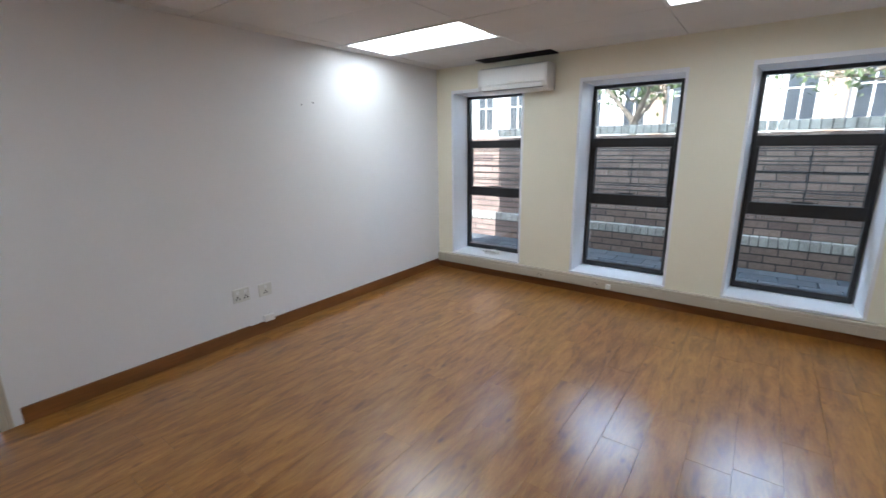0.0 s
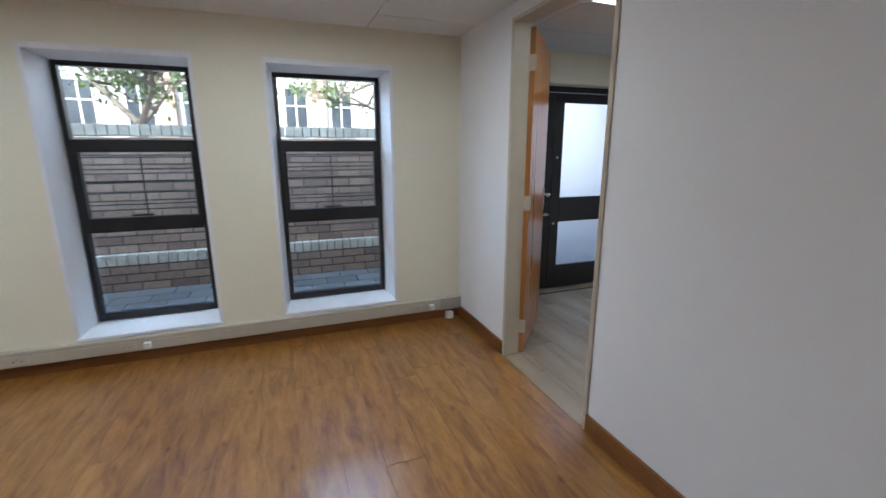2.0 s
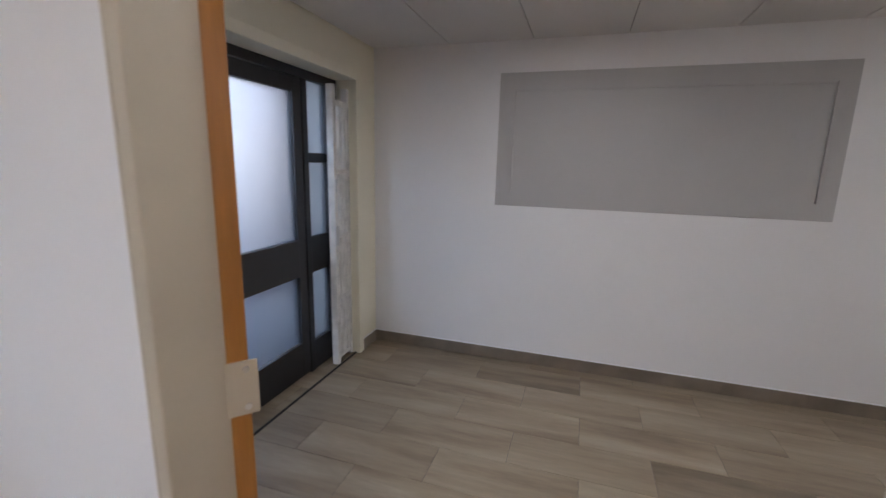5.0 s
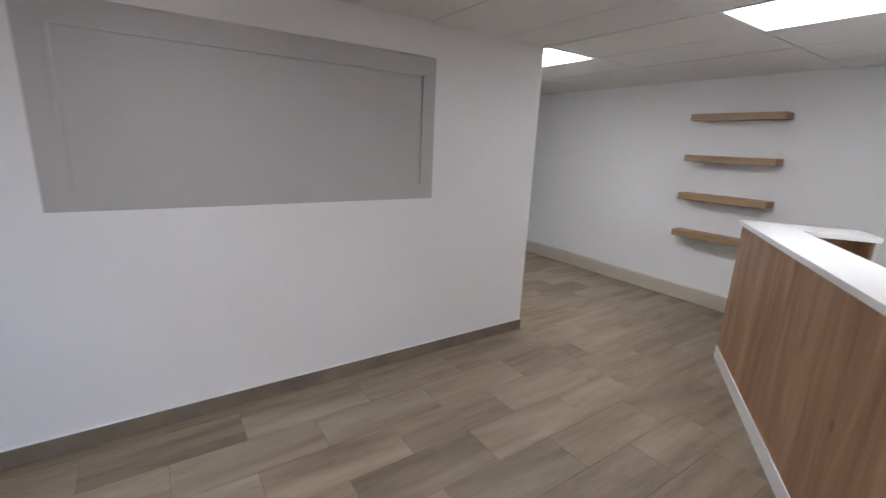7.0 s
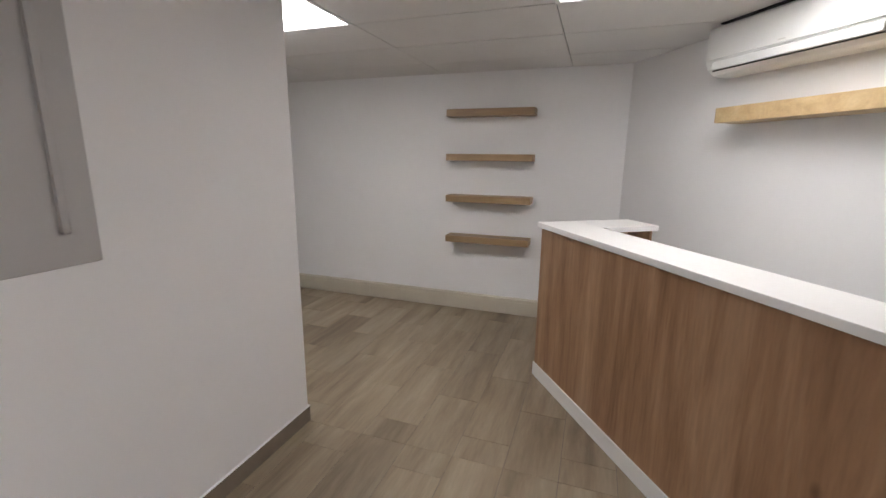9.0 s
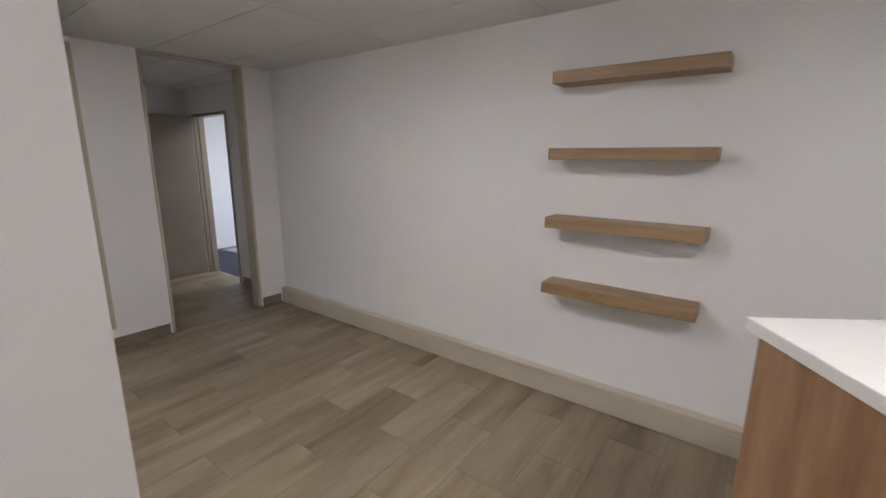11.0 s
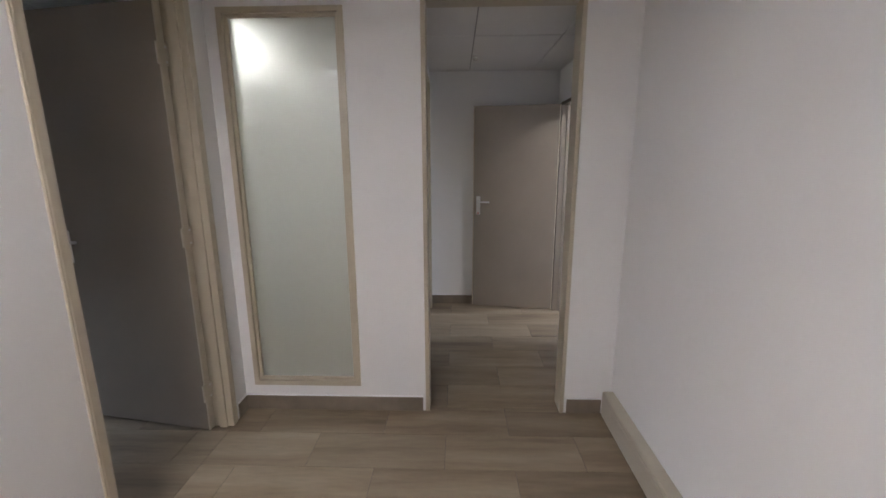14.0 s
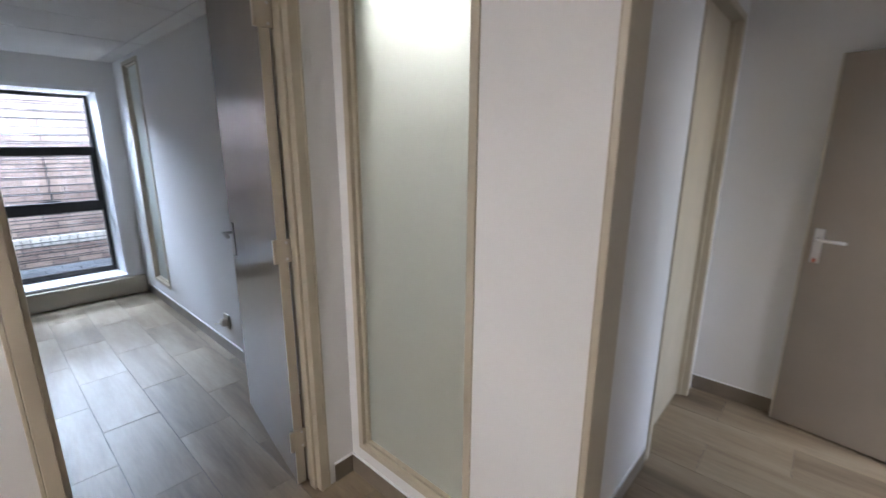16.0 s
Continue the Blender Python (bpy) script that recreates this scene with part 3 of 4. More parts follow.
# entrance: two glazed leaves between narrow side lights
def glazed_entrance():
    t = thing("entrance_door", "black aluminium entrance door with frosted glass panes", "door", (0, 0, 0))
    y0, y1 = 0.345, 0.405
    part("outer_frame", B((0.22, y0 - 0.012, 0, 0.262, y1, 2.085), (2.322, y0 - 0.012, 0, 2.45, y1, 2.085), (0.262, y0 - 0.012, 2.03, 2.322, y1, 2.085), bevel=0.003), BLACK, t)
    part("post", B((0.46, y0 - 0.006, 0, 0.50, y1, 2.03), (2.045, y0 - 0.006, 0, 2.098, y1, 2.03), bevel=0.003), BLACK, t)
    for x0, x1 in ((0.262, 0.46), (2.098, 2.322)):
        s = part("side_light", B((x0, y0, 0.0, x1, y1, 0.225), (x0, y0, 0.735, x1, y1, 0.99), (x0, y0, 1.50, x1, y1, 1.565), bevel=0.003), BLACK, t)
        for za, zb in ((0.225, 0.735), (0.99, 1.50), (1.565, 2.03)):
            p = part("pane", B((x0, 0.37, za, x1, 0.378, zb)), FROST, s, "frosted glass pane")
            p.visible_shadow = False
    for x0, x1 in ((0.505, 1.16), (1.166, 2.04)):
        d = part("door_leaf", B((x0, y0, 0.012, x0 + 0.11, y1, 2.025), (x1 - 0.08, y0, 0.012, x1, y1, 2.025), (x0 + 0.11, y0, 0.012, x1 - 0.08, y1, 0.258),
                                (x0 + 0.11, y0 - 0.004, 0.735, x1 - 0.08, y1, 0.99), (x0 + 0.11, y0, 1.935, x1 - 0.08, y1, 2.025), bevel=0.003), BLACK, t)
        for za, zb in ((0.258, 0.735), (0.99, 1.935)):
            p = part("pane", B((x0 + 0.11, 0.372, za, x1 - 0.08, 0.38, zb)), FROST, d, "frosted glass pane")
            p.visible_shadow = False
    part("lock_case", B((1.05, y0 - 0.03, 0.70, 1.14, y0, 0.93), bevel=0.004), BLACK, t)
    bm = rod(bmesh.new(), (1.09, y0 - 0.03, 0.83), (1.09, y0 - 0.07, 0.83), 0.011, 12)
    rod(bm, (1.095, y0 - 0.07, 0.83), (0.98, y0 - 0.075, 0.825), 0.011, 12)
    part("handle", bm, STEEL, t, "silver lever handle", True)
    for x, z in ((1.215, 1.40), (1.21, 0.72)):
        part("screw_cover", B((x - 0.011, y0 - 0.006, z - 0.011, x + 0.011, y0 + 0.001, z + 0.011), bevel=0.002), STEEL, t)


glazed_entrance()
t = thing("entrance_architrave", "cream painted moulding round the entrance", "architrave", kind="structure")
part("moulding", B((2.45, 0.168, 0.0, 2.515, 0.1798, 2.15), bevel=0.003), CREAM, t)
part("moulding", B((0.155, 0.168, 0.0, 0.22, 0.1798, 2.15), bevel=0.003), CREAM, t)
part("moulding", B((0.22, 0.168, 2.085, 2.45, 0.1798, 2.15), bevel=0.003), CREAM, t)
setting("door_track", B((0.22, 0.20, 0.001, 2.45, 0.212, 0.009)), DARK, "dark metal floor track in the entrance", "floor track")


def folded_gate():
    """Sliding trellis gate, pushed together into a stack beside the door."""
    t = thing("security_gate", "chipped white steel security gate folded beside the entrance", "security gate", (2.20, 0.232, 0.0), 4)
    part("lead_post", B((0, -0.022, 0.008, 0.038, 0.03, 2.02), bevel=0.003), GATEP, t)
    part("back_post", B((0.215, -0.018, 0.008, 0.24, 0.03, 2.02), bevel=0.003), GATEP, t)
    for k in range(4):
        x = 0.06 + 0.041 * k
        part("upright", B((x, -0.004 - 0.008 * (k % 2), 0.06, x + 0.016, 0.012, 1.90), bevel=0.002), GATEP, t)
    part("channel", B((0.038, -0.012, 1.90, 0.215, 0.02, 1.925), bevel=0.002), GATEP, t)
    part("channel", B((0.038, -0.012, 0.04, 0.215, 0.02, 0.06), bevel=0.002), GATEP, t)
    for k in range(4):
        z = 0.06 + 0.46 * k
        for x0, x1 in ((0.05, 0.205), (0.205, 0.05)):
            bm = bmesh.new()
            rod(bm, (x0, 0.018, z), (x1, 0.018, z + 0.46), 0.008, 6)
            part("trellis_strip", bm, GATEP, t)
        part("rivet_plate", B((0.045, -0.016, z + 0.445, 0.21, -0.012, z + 0.475), bevel=0.001), GATEP, t)
    part("gate_lock", B((-0.012, -0.034, 0.92, 0.03, -0.022, 1.06), bevel=0.003), STEEL, t, "worn steel lock")
    part("gate_lock", B((0.0, -0.03, 1.30, 0.03, -0.022, 1.39), bevel=0.003), STEEL, t, "worn steel catch")


folded_gate()

# ---- skirtings and trunking ----
def skirting(name, boxes, mat, label):
    if mat is SKIRTT:
        beads = [(x0, y0, z1, x1, y1, z1 + 0.006) for x0, y0, z0, x1, y1, z1 in boxes]
        setting(name.replace("baseboard", "trim"), B(*beads), SILL, "thin white sealant line on the tile skirting", "sealant")
    return setting(name, B(*boxes, bevel=0.003), mat, label, "skirting board")


skirting("baseboard_west", [(-4.55, -3.965, 0.0, -4.532, 0.0, 0.10)], SKIRTW, "brown wooden skirting board")
skirting("baseboard_partition", [(-0.018, D1[1] + 0.012, 0.0, 0.0, 0.0, 0.10), (-0.018, -3.76, 0.0, 0.0, D1[0] - 0.012, 0.10)], SKIRTW, "brown wooden skirting board")
skirting("baseboard_north", [(-4.532, -0.018, 0.0, -0.018, 0.0, 0.085)], SKIRTX, "brown wooden skirting board")
skirting("baseboard_grey_wall", [(XG - 0.009, YN - 0.009, 0.0, XG, 0.18, 0.095)], SKIRTT, "grey brown tile skirting")
skirting("baseboard_lobby_north", [(2.515, 0.171, 0.0, XG - 0.009, 0.18, 0.095)], SKIRTT, "grey brown tile skirting")
skirting("baseboard_passage_north", [(XG, YN - 0.009, 0.0, 4.555, YN, 0.095), (5.546, YN - 0.009, 0.0, XE - 0.009, YN, 0.095)], SKIRTT, "grey brown tile skirting")
skirting("baseboard_passage_east", [(XE - 0.009, -4.985, 0.0, XE, YN, 0.095), (XE - 0.009, YS + 0.06, 0.0, XE, -5.87, 0.095)], SKIRTT, "grey brown tile skirting")
skirting("baseboard_hall", [(7.651, -6.18, 0.0, 7.66, -4.92, 0.095), (XE + 0.14, -4.929, 0.0, 6.675, -4.92, 0.095), (XE + 0.14, YS - 0.04, 0.0, 6.61, YS - 0.031, 0.095)], SKIRTT, "grey brown tile skirting")
skirting("baseboard_side_office", [(XE + 0.091, YN + 0.13, 0.0, XE + 0.10, 0.0, 0.095)], SKIRTT, "grey brown tile skirting")
skirting("baseboard_far_room", [(8.888, -9.2, 0.0, 8.9, YS - 0.15, 0.09)], PLASTIC, "pale skirting board")


def trunking(name, label, x0, x1, y0, y1, z0, z1, joints, south=True):
    t = thing(name, label, "cable trunking", (0, 0, 0))
    part("trunk_body", B((x0, y0, z0, x1, y1, z1), bevel=0.004), TRUNK, t)
    f = y1 if south else y0
    s = 1 if south else -1
    xs = [x0 + 0.004] + list(joints) + [x1 - 0.004]
    for a, b in zip(xs, xs[1:]):
        ya, yb = sorted((f, f + s * 0.004))
        part("trunk_lid", B((a + 0.0015, ya, z0 + 0.018, b - 0.0015, yb, z1 - 0.03), bevel=0.001), TRUNK, t)
        part("trunk_lip", B((a + 0.0015, ya, z1 - 0.026, b - 0.0015, yb, z1 - 0.006), bevel=0.001), TRUNK, t)
    return t


trunking("cable_trunking", "beige plastic cable trunking along the white wall", 1.05, XE - 0.03, YS, YS + 0.062, 0.002, 0.165, (2.0, 3.55, 4.6))
t = trunking("cable_trunking", "beige plastic cable trunking below the windows", -4.53, -0.006, -0.052, -0.0, 0.088, 0.192, (-3.3, -1.9, -0.62, -0.5, -0.36), False)
part("trunk_end", B((-0.20, -0.058, 0.086, -0.004, -0.052, 0.194), bevel=0.002), plain("grey_plastic", (0.42, 0.42, 0.38), 0.45), t, "grey end cover")
for x in (-2.55, -0.43, -3.15):
    so = part("socket_outlet", B((x - 0.055, -0.062, 0.103, x + 0.055, -0.056, 0.165), bevel=0.002), TRUNK, t)
    for dx, dz in ((-0.02, 0), (0.02, 0), (0, 0.014)):
        part("socket_hole", rod(bmesh.new(), (x + dx, -0.0635, 0.13 + dz), (x + dx, -0.0605, 0.13 + dz), 0.0045, 8), DARK, so)
for x in (-2.42, -0.29):
    part("plug", B((x - 0.022, -0.09, 0.11, x + 0.022, -0.056, 0.155), bevel=0.005), PLASTIC, t, "white plug")
tagged(solid("adaptor_plug", B((-0.15, -0.075, 0.0015, -0.085, -0.02, 0.062), bevel=0.006), PLASTIC), "small white adaptor lying by the wall", "adaptor")
trunking("cable_trunking", "beige plastic cable trunking under the side office window", XG + 0.12, XE + 0.085, 0.02, 0.08, 0.002, 0.185, (4.5,), False)

# ---- things: first room ----
def split_ac(name, label, width, at, turn, tall=1.0):
    """Wall unit: rounded body along its own x, its back on y = 0, face towards -y."""
    t = thing(name, label, "air conditioner", at, turn)
    prof = [(0, 0), (0, 0.285), (-0.165, 0.285), (-0.19, 0.278), (-0.203, 0.26), (-0.208, 0.16), (-0.203, 0.08), (-0.185, 0.04), (-0.14, 0.008), (-0.10, 0)]
    bm = bmesh.new()
    a = width / 2
    rings = [[bm.verts.new((x, y, z)) for y, z in prof] for x in (-a, a)]
    n = len(prof)
    for k in range(n):
        bm.faces.new((rings[0][k], rings[0][(k + 1) % n], rings[1][(k + 1) % n], rings[1][k]))
    bm.faces.new(rings[0][::-1])
    bm.faces.new(rings[1])
    bmesh.ops.recalc_face_normals(bm, faces=bm.faces)
    bmesh.ops.bevel(bm, geom=[e for e in bm.edges if abs(e.verts[0].co.x) == a and e.verts[0].co.x == e.verts[1].co.x], offset=0.008, segments=2, affect="EDGES")
    part("body", bm, PLASTIC, t)
    t.matrix_world = pose(*at, 0, 0, turn) @ Matrix.Diagonal((1, 1, tall, 1))
    part("front_panel", B((-a + 0.012, -0.215, 0.085, a - 0.012, -0.206, 0.262), bevel=0.004), PLASTIC, t)
    lv = part("louvre", B((-a + 0.05, -0.206, 0.030, a - 0.05, -0.196, 0.074), bevel=0.004), PLASTIC, t)
    part("outlet_gap", B((-a + 0.045, -0.192, 0.024, a - 0.045, -0.182, 0.030)), DARK, t)
    part("top_grille", B((-a + 0.02, -0.16, 0.2855, a - 0.02, -0.02, 0.289)), DARK, t, "dark intake grille")
    part("badge", B((-0.02, -0.2165, 0.10, 0.02, -0.2145, 0.107)), STEEL, t)
    return t


split_ac("air_conditioner", "white wall air conditioner above the first window", 0.76, (-3.475, 0.0, 2.02), 0, 0.86)
split_ac("air_conditioner", "white wall air conditioner above the long shelf", 0.98, (C0.x + U.x * 1.50, C0.y + U.y * 1.50, 2.07), ANG)


# dark sheets on the ceiling: a cut slot first, painted shade over the second unit
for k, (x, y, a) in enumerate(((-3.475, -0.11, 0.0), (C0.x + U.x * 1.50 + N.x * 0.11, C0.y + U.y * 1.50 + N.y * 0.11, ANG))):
    o = setting("trim_ceiling_slot_%d" % (k + 1), B((-0.41, -0.10, -0.006, 0.41, 0.10, 0.002), bevel=0.002), DARK, "dark sheet above the air conditioner, for a ceiling slot and for shade", "ceiling slot")
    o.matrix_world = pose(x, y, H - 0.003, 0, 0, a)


def wall_socket(name, label, y, z, w, h, rockers):
    t = thing(name, label, "wall socket", (-4.55, y, z))
    part("plate", B((0, -w / 2, -h / 2, 0.010, w / 2, h / 2), bevel=0.003), plain("ivory_plastic", (0.66, 0.65, 0.60), 0.35, relief=0.0), t)
    for k in range(rockers):
        yy = -w / 2 + w * (k + 0.5) / rockers
        part("rocker", B((0.0102, yy - 0.012, h * 0.12, 0.014, yy + 0.012, h * 0.36), bevel=0.001), PLASTIC, t)
        for dy, dz in ((-0.012, -0.03), (0.012, -0.03), (0, -0.012)):
            part("socket_hole", rod(bmesh.new(), (0.0098, yy + dy, dz * h * 8), (0.0112, yy + dy, dz * h * 8), 0.0065, 8), DARK, t)


wall_socket("wall_socket", "white double wall socket", -2.625, 0.375, 0.135, 0.11, 2)
wall_socket("wall_socket", "white single wall socket beside a double one", -2.42, 0.365, 0.115, 0.105, 1)
t = thing("cable_box", "small white cable box on the skirting", "cable box", (-4.532, -2.43, 0.10))
part("box", B((0, -0.045, 0.0, 0.035, 0.045, 0.055), bevel=0.004), PLASTIC, t)
part("cable", rod(bmesh.new(), (0.012, -0.045, 0.012), (0.006, -0.16, 0.004), 0.005, 8), PLASTIC, t)
for y, z in ((-1.9, 1.86), (-1.78, 1.88)):
    tagged(solid("wall_plug_hole", rod(bmesh.new(), (-4.551, y, z), (-4.5485, y, z), 0.006, 8), DARK), "small dark nail hole in the white wall", "nail hole")

# loose cable coiled on the first window sill
cu = bpy.data.curves.new("cable_coil", "CURVE")
cu.dimensions, cu.bevel_depth, cu.bevel_resolution = "3D", 0.005, 3
sp = cu.splines.new("NURBS")
sp.points.add(63)
for k, p in enumerate(sp.points):
    a = k * 0.42
    r = 0.062 + 0.02 * math.sin(k * 0.7)
    p.co = (-3.84 + 1.55 * r * math.cos(a), 0.085 + r * math.sin(a) * 0.75, WZ0 + 0.012 + 0.0007 * k, 1)
sp.use_endpoint_u = True
cob = new("cable_coil", cu)
cu.materials.append(PLASTIC)
tagged(cob, "coiled white cable lying on the window sill", "cable")

# ---- things: lobby ----
t = thing("grey_board", "large grey painted board with a framed edge on the white wall", "wall board", (XG, 0, 0))
y0, y1, z0, z1 = -2.875, -0.813, 1.222, 2.148
part("board", B((-0.006, y0, z0, 0.0, y1, z1), bevel=0.002), GREY, t)
a, b, c, d = y0 + 0.085, y1 - 0.095, z0 + 0.105, z1 - 0.115
part("edge_strip", B((-0.022, a, c, -0.006, a + 0.022, d), bevel=0.002), GREY, t)
part("edge_strip", B((-0.022, b - 0.022, c, -0.006, b, d), bevel=0.002), GREY, t)
part("edge_strip", B((-0.016, a + 0.022, d - 0.012, -0.006, b - 0.022, d), bevel=0.001), GREY, t)


def floating_shelf(z):
    t = thing("floating_shelf", "oak floating shelf on the white wall", "shelf", ((1.785 + 2.615) / 2, YS, z), group="floating shelves")
    part("board", B((-0.411, 0.0, -0.064, 0.411, 0.175, 0.0), bevel=0.002), SHELFW, t)
    for x in (-0.413, 0.413):
        part("end_cap", B((x - 0.0018, 0.0, -0.064, x + 0.0018, 0.175, 0.0), bevel=0.0008), SHELFW, t)


for z in (2.01, 1.597, 1.20, 0.797):
    floating_shelf(z)
t = thing("long_shelf", "pale oak floating shelf below the air conditioner", "shelf", (C0.x, C0.y, 0), ANG)
part("board", B((1.135, -0.20, 1.785, 2.48, 0.0, 1.872), bevel=0.0025), PALEW, t)
part("end_cap", B((1.13, -0.20, 1.785, 1.1348, 0.0, 1.872), bevel=0.001), PALEW, t)


def reception_counter():
    """Counter with a long front along its own x and a short return at its outer corner."""
    t = thing("reception_counter", "oak reception counter with a white top and plinth", "counter", (1.565, -4.92, 0), ANG + 1.8)
    L = 2.62
    part("worktop", B((-0.012, -0.012, 1.10, L, 0.285, 1.135), (-0.012, 0.285, 1.10, 0.30, 0.71, 1.135), bevel=0.003), TOP, t, "white laminate top")
    part("front_panel", B((0.012, 0.012, 0.10, L, 0.03, 1.10), bevel=0.0008), COUNTERW, t)
    part("end_panel", B((0.0122, 0.031, 0.10, 0.03, 0.69, 1.10)), COUNTERW, t)
    part("plinth", B((0.0, 0.004, 0.0, L, 0.03, 0.10), (0.0, 0.03, 0.0, 0.03, 0.69, 0.10), bevel=0.002), TOP, t, "white plinth")
    part("back_panel", B((0.031, 0.255, 0.0, L, 0.273, 1.10)), TOP, t)
    part("desk_shelf", B((0.28, 0.274, 0.70, L, 0.72, 0.73), bevel=0.002), TOP, t)
    part("return_panel", B((0.05, 0.67, 0.0, 0.27, 0.688, 1.10)), COUNTERW, t)
    part("cable_hole", rod(bmesh.new(), (0.33, 0.2735, 1.04), (0.33, 0.28, 1.04), 0.03, 16), DARK, t)


reception_counter()
# the far end is scribed to the partition wall
for ob in [o for o in bpy.data.objects if o.parent and o.parent.name == "reception_counter"]:
    for v in ob.data.vertices:
        v.co.x = min(v.co.x, 2.60 - 1.495 * max(v.co.y, -0.012))

# ---- things: passage, hall, side office ----
t = thing("smoke_detector", "small smoke detector on the hall ceiling", "smoke detector", (7.05, -5.34, H))
part("base", rod(bmesh.new(), (0, 0, -0.012), (0, 0, -0.001), 0.028, 20), PLASTIC, t)
part("sensor", rod(bmesh.new(), (0, 0, -0.035), (0, 0, -0.0122), 0.016, 16), STEEL, t)
t = thing("socket_with_plug", "beige wall socket with a plug low on the wall", "wall socket", (XE + 0.10, -2.15, 0.27))
part("plate", B((-0.012, -0.04, -0.055, 0.0, 0.04, 0.055), bevel=0.003), TRUNK, t)
part("plug", B((-0.05, -0.024, -0.03, -0.012, 0.024, 0.02), bevel=0.006), TRUNK, t)
part("cord", rod(bmesh.new(), (-0.05, 0.0, -0.005), (-0.085, 0.03, -0.012), 0.004, 8), TRUNK, t)

# ---- outside: alley, boundary wall, building opposite, tree ----
setting("ground", B((-400, 0.56, -0.05, 400, 900, 0.165)), CONC, "grey concrete ground outside", "ground")


def ground_strip():
    t = thing("pavement", "grey block paving in the alley", "pavement", kind="structure")
    me = None
    for j in range(3):
        for i in range(36):
            x = -4.9 + 0.305 * i + (0.15 if j % 2 else 0)
            if me is None:
                o = solid("paver", B((0.004, 0.004, 0, 0.30, 0.205, 0.022), bevel=0.004), PAVE)
                me = o.data
            else:
                o = new("paver", me)
            o.location = (x, 0.57 + 0.209 * j, 0.166)
            o.parent = t


BY = 1.26


def bricks_for(t, x0, x1, z0, rows, y, mat, keep):
    """Stretcher courses; the first courses up to the count are objects, the rest one joined part."""
    L, HH, D = 0.226, 0.068, 0.05
    pl, ph = 0.238, 0.083
    me, rest, count = None, bmesh.new(), 0
    for r in range(rows):
        n = int((x1 - x0) / pl)
        for i in range(n):
            x = x0 + pl * i + (pl / 2 if r % 2 else 0)
            z = z0 + ph * r
            dy = random.uniform(-0.004, 0.004)
            if count < keep:
                if me is None:
                    o = solid("brick", B((0, 0, 0, L, D, HH)), mat)
                    me = o.data
                else:
                    o = new("brick", me)
                o.location = (x, y + dy, z)
                o.parent = t
                count += 1
            else:
                cube(rest, x, y + dy, z, x + L, y + dy + D, z + HH)
    if len(rest.verts):
        tagged(part("bricks", rest, mat, t), kind="stuff")
    else:
        rest.free()


def soldier(t, x0, x1, z, y, h, mat, depth=0.06):
    me = None
    n = int((x1 - x0) / 0.083)
    for i in range(n):
        if me is None:
            o = solid("coping_brick", B((0, 0, 0, 0.074, depth, h), bevel=0.004), mat)
            me = o.data
        else:
            o = new("coping_brick", me)
        o.location = (x0 + 0.083 * i, y + random.uniform(-0.003, 0.003), z)
        o.parent = t


def boundary_wall(x0, x1, top_rows, label, keep):
    t = thing("boundary_wall", label, "brick wall", kind="structure")
    z0 = 0.17
    ztop = z0 + 0.083 * (4 + top_rows)
    part("wall_core", B((x0, BY + 0.075, z0 - 0.02, x1, BY + 0.30, ztop)), MORTAR, t)
    part("plinth_core", B((x0, BY + 0.006, z0 - 0.02, x1, BY + 0.075, z0 + 0.33)), MORTAR, t)
    bricks_for(t, x0, x1, z0 + 0.004, 3, BY, BRICK, 90)
    soldier(t, x0, x1, z0 + 0.253, BY - 0.006, 0.10, BRICKL, 0.11)
    bricks_for(t, x0, x1, z0 + 0.36, top_rows, BY + 0.07, BRICK, keep)
    soldier(t, x0, x1, z0 + 0.36 + 0.083 * top_rows, BY + 0.055, 0.10, BRICKL, 0.25)


def building():
    """Pale two-storey building across the road, with brick piers and a row of upright windows."""
    t = thing("office_building", "sunlit pale plastered building with brick piers and dark windows", "building", (0, 19, 0))
    part("wall", B((-34, 0, 0.165, 22, 6, 9.2)), FACADE, t)
    part("cornice", B((-34.3, -0.35, 8.6, 22.3, 0.0, 9.2), bevel=0.03), FACADE, t)
    part("string_course", B((-34.1, -0.2, 5.6, 22.1, 0.0, 5.9), bevel=0.02), FACADE, t)
    part("roof", B((-34.5, -0.5, 9.2, 22.5, 6.5, 9.5)), ROOFM, t)
    for i in range(26):
        x = -32.5 + 2.1 * i
        for z in (2.3, 6.3):
            wdw = part("window", B((x, -0.02, z, x + 0.95, 0.02, z + 2.0)), DARKGLASS, t, "dark window pane")
            part("frame", B((x - 0.06, -0.06, z - 0.06, x, 0.0, z + 2.06), (x + 0.95, -0.06, z - 0.06, x + 1.01, 0.0, z + 2.06), (x + 0.44, -0.05, z, x + 0.51, 0.0, z + 2.0), (x, -0.05, z + 1.2, x + 0.95, 0.0, z + 1.26), (x - 0.15, -0.14, z - 0.18, x + 1.10, 0.0, z - 0.06)), FACADE, wdw)
        if i % 3 == 0:
            part("pier", B((x + 1.2, -0.45, 0.165, x + 1.85, 0.0, 8.6), bevel=0.02), PIER, t, "tan brick pier")


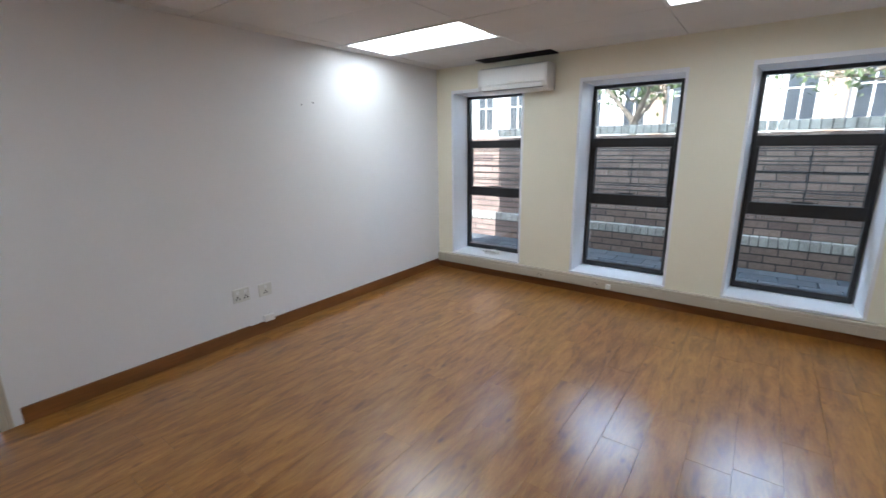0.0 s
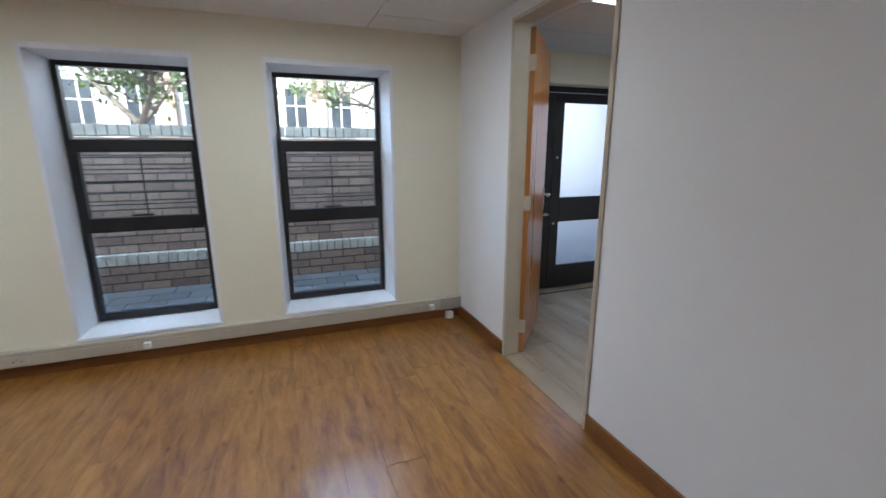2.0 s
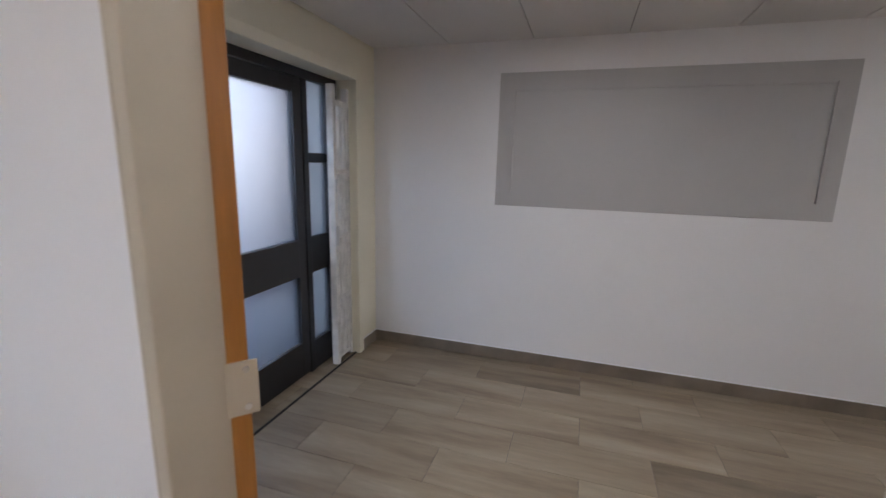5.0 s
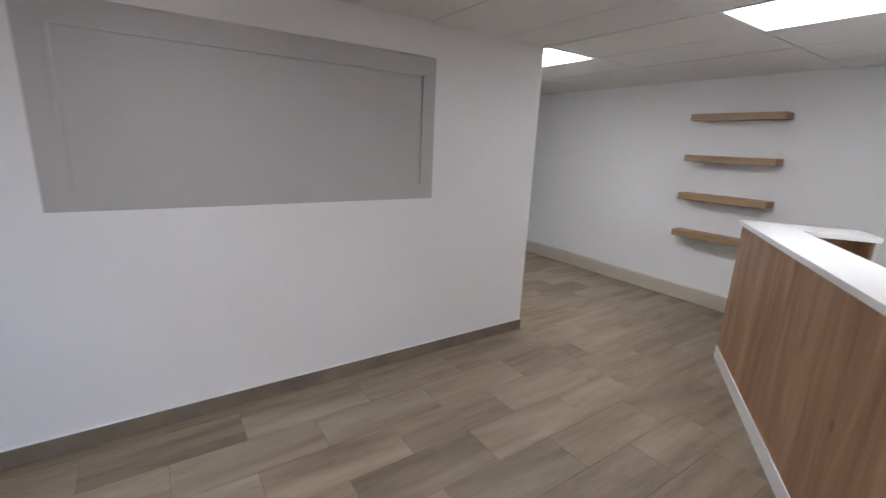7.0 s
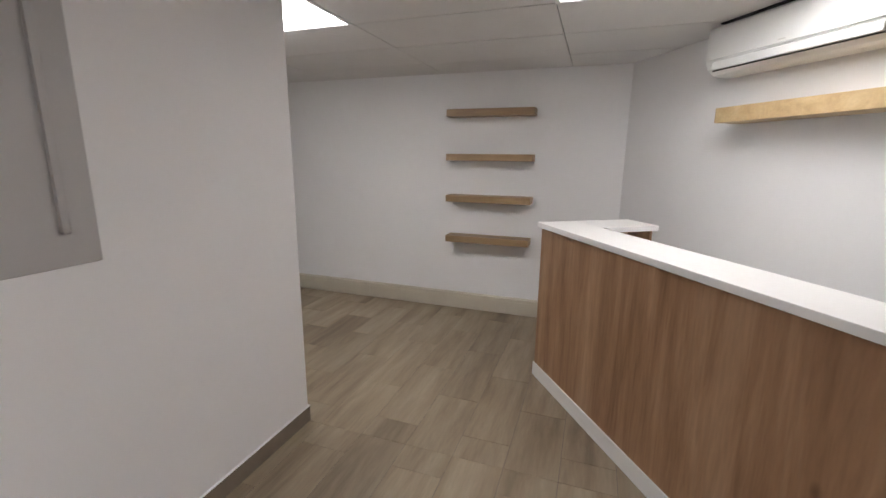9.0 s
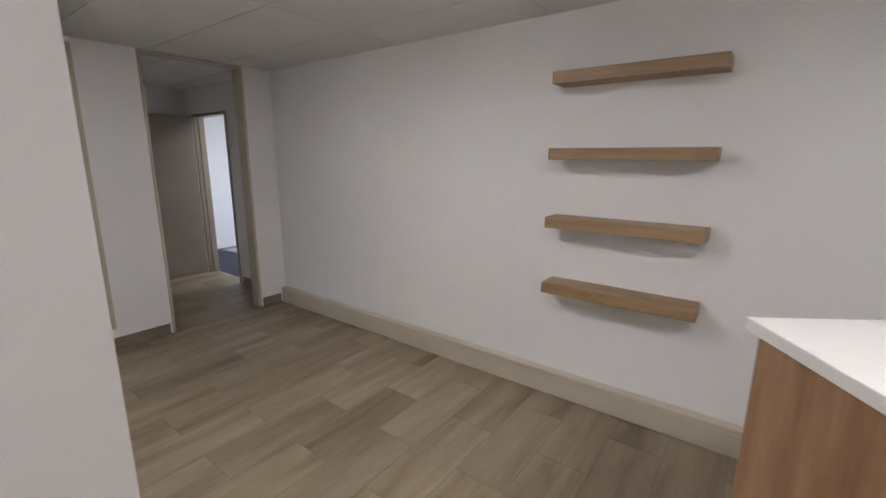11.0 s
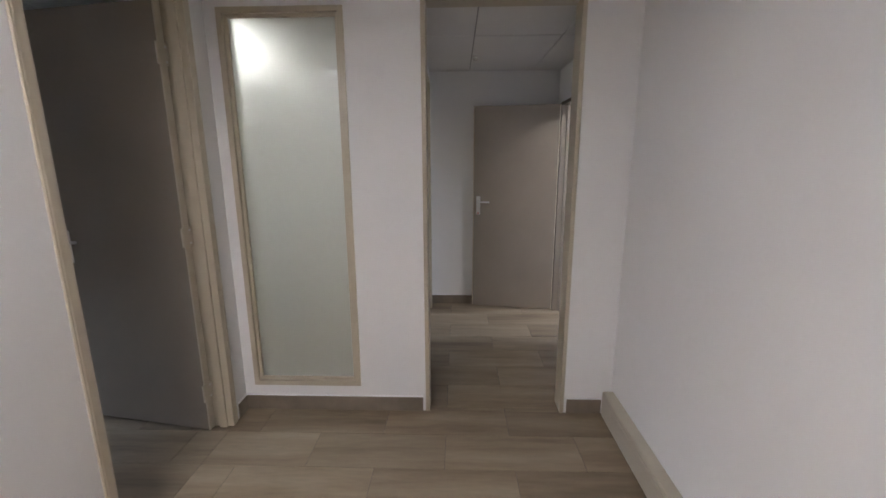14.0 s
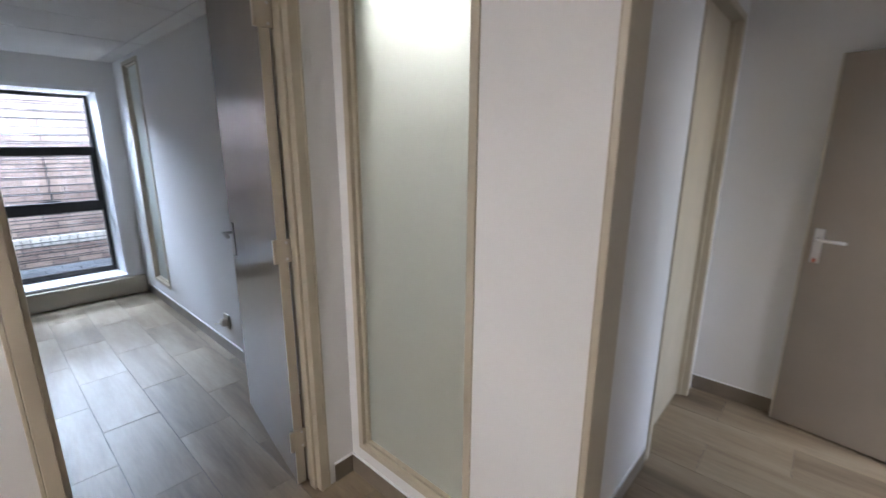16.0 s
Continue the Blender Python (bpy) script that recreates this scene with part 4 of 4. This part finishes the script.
def street_tree(x, y, h, seed, label):
    rnd = random.Random(seed)
    t = thing("street_tree", label, "tree", (x, y, 0.165), group="street trees")
    bm = bmesh.new()
    tips = []
    rod(bm, (0, 0, -0.02), (0.1, 0, h * 0.35), 0.13, 9, 0.10)

    def limb(a, d, length, r, depth):
        b = a + d * length
        rod(bm, a, b, r, 6, r * 0.62)
        if depth == 0 or length < 0.35:
            tips.append(b)
            return
        tips.append((a + b) / 2 if depth < 2 else b)
        for _ in range(3):
            v = Vector((rnd.uniform(-1, 1), rnd.uniform(-1, 1), rnd.uniform(-0.25, 0.9))).normalized()
            limb(b, (d * 0.55 + v * 0.8).normalized(), length * rnd.uniform(0.6, 0.8), r * 0.6, depth - 1)

    for _ in range(5):
        v = Vector((rnd.uniform(-1, 1), rnd.uniform(-1, 1), rnd.uniform(0.3, 1.1))).normalized()
        limb(Vector((0.1, 0, h * 0.35)), v, h * 0.22, 0.07, 3)
    part("trunk", bm, BARK, t)
    vs, fs = [], []
    for p in tips:
        for _ in range(rnd.randint(10, 26)):
            c = p + Vector((rnd.gauss(0, 0.22), rnd.gauss(0, 0.22), rnd.gauss(0, 0.18)))
            q = Euler((rnd.uniform(0, 6), rnd.uniform(0, 6), rnd.uniform(0, 6))).to_matrix()
            s = rnd.uniform(0.05, 0.10)
            k = len(vs)
            for dx, dy in ((-1, 0), (0, -0.45), (1, 0), (0, 0.45)):
                vs.append(tuple(c + q @ Vector((dx * s, dy * s, 0.12 * s * abs(dx)))))
            fs.append((k, k + 1, k + 2, k + 3))
    me = bpy.data.meshes.new("crown")
    me.from_pydata(vs, [], fs)
    me.materials.append(LEAF)
    o = new("crown", me)
    o.parent = t
    tagged(o, kind="stuff")


def white_railing():
    t = thing("white_railing", "white tubular railing along the street", "railing", (-6.0, 9.0, 0.165))
    for k in range(13):
        part("post", rod(bmesh.new(), (k * 0.9, 0, -0.01), (k * 0.9, 0, 1.75), 0.03, 8), SILL, t)
    for z in (1.0, 1.2, 1.4, 1.6, 1.75):
        part("rail", rod(bmesh.new(), (0, 0, z), (10.8, 0, z), 0.022, 8), SILL, t)


building()
white_railing()
street_tree(-4.2, 7.5, 5.2, 3, "street tree with sparse green leaves and grey limbs")
street_tree(1.6, 8.5, 6.0, 8, "street tree with dense green leaves")
street_tree(-11.0, 8.0, 5.6, 5, "street tree beside the road")

# ---- floors, laid piece by piece ----
def plank_floor():
    t = setting("floor", B((-4.75, -5.75, -0.06, 0.0, 0.36, -0.0045)), UNDER, "glossy orange brown oak laminate floor", "floor")
    me = {}
    pw, pl = 0.193, 1.285
    i = 0
    x = -4.548
    while x < -0.003:
        w_ = min(pw, -0.002 - x)
        y = -5.598 - random.uniform(0, pl)
        while y < -0.002:
            a, b = max(y, -5.598), min(y + pl, -0.002)
            if b - a > 0.03:
                key = (round(w_, 3), round(b - a, 3))
                if key not in me:
                    o = solid("plank", B((0.0004, 0.0004, -0.004, w_ - 0.0004, b - a - 0.0004, 0.0), bevel=0.0008), LAMINATE)
                    me[key] = o.data
                else:
                    o = new("plank", me[key])
                o.location = (x, a, 0)
                o.parent = t
            y += pl
        x += pw


def tile_floor(name, rects, label):
    """Wood-look tiles in half bond, cut at the walls; grout shows between them."""
    base = bmesh.new()
    for r in rects:
        cube(base, r[0], r[1], -0.06, r[2], r[3], -0.0025)
    t = setting(name, base, GROUT, label, "floor")
    px, py, g = 0.2755, 0.722, 0.0022
    me = {}
    for x0, y0, x1, y1 in rects:
        for i in range(math.floor((x0 - 1.56) / px), math.ceil((x1 - 1.56) / px)):
            off = -2.245 if i % 2 else -2.606
            for j in range(math.floor((y0 - off) / py), math.ceil((y1 - off) / py)):
                a, b = max(x0, 1.56 + i * px), min(x1, 1.56 + (i + 1) * px)
                c, d = max(y0, off + j * py), min(y1, off + (j + 1) * py)
                if b - a < 0.012 or d - c < 0.012:
                    continue
                key = (round(b - a, 3), round(d - c, 3))
                if key not in me:
                    o = solid("tile", B((g / 2, g / 2, -0.006, b - a - g / 2, d - c - g / 2, 0.0), bevel=0.0012), PORCELAIN)
                    me[key] = o.data
                else:
                    o = new("tile", me[key])
                o.location = (a, c, random.uniform(-0.0004, 0.0002))
                o.parent = t


plank_floor()
tile_floor("floor_lobby", [(0.0, YN, XG, 0.40), (0.0, YS, XE, YN)], "grey brown wood-look porcelain tile floor")
tile_floor("floor_hall", [(XE, YS - 0.15, 7.66, -4.80), (XE + 0.22, -4.80, 7.66, -3.3)], "grey brown wood-look tile floor of the hall")
tile_floor("floor_side_office", [(XG + 0.12, YN, XE + 0.10, 0.08)], "grey brown wood-look tile floor of the side office")
setting("floor_far_room", B((5.1, -9.2, -0.06, 8.9, YS - 0.15, 0.0)), CARPET, "dark blue grey carpet floor", "floor")
ground_strip()
boundary_wall(-8.0, -0.15, 13, "brown brick boundary wall with pale soldier courses", 300)
boundary_wall(2.98, 8.2, 27, "taller red brown brick wall outside the side office", 200)
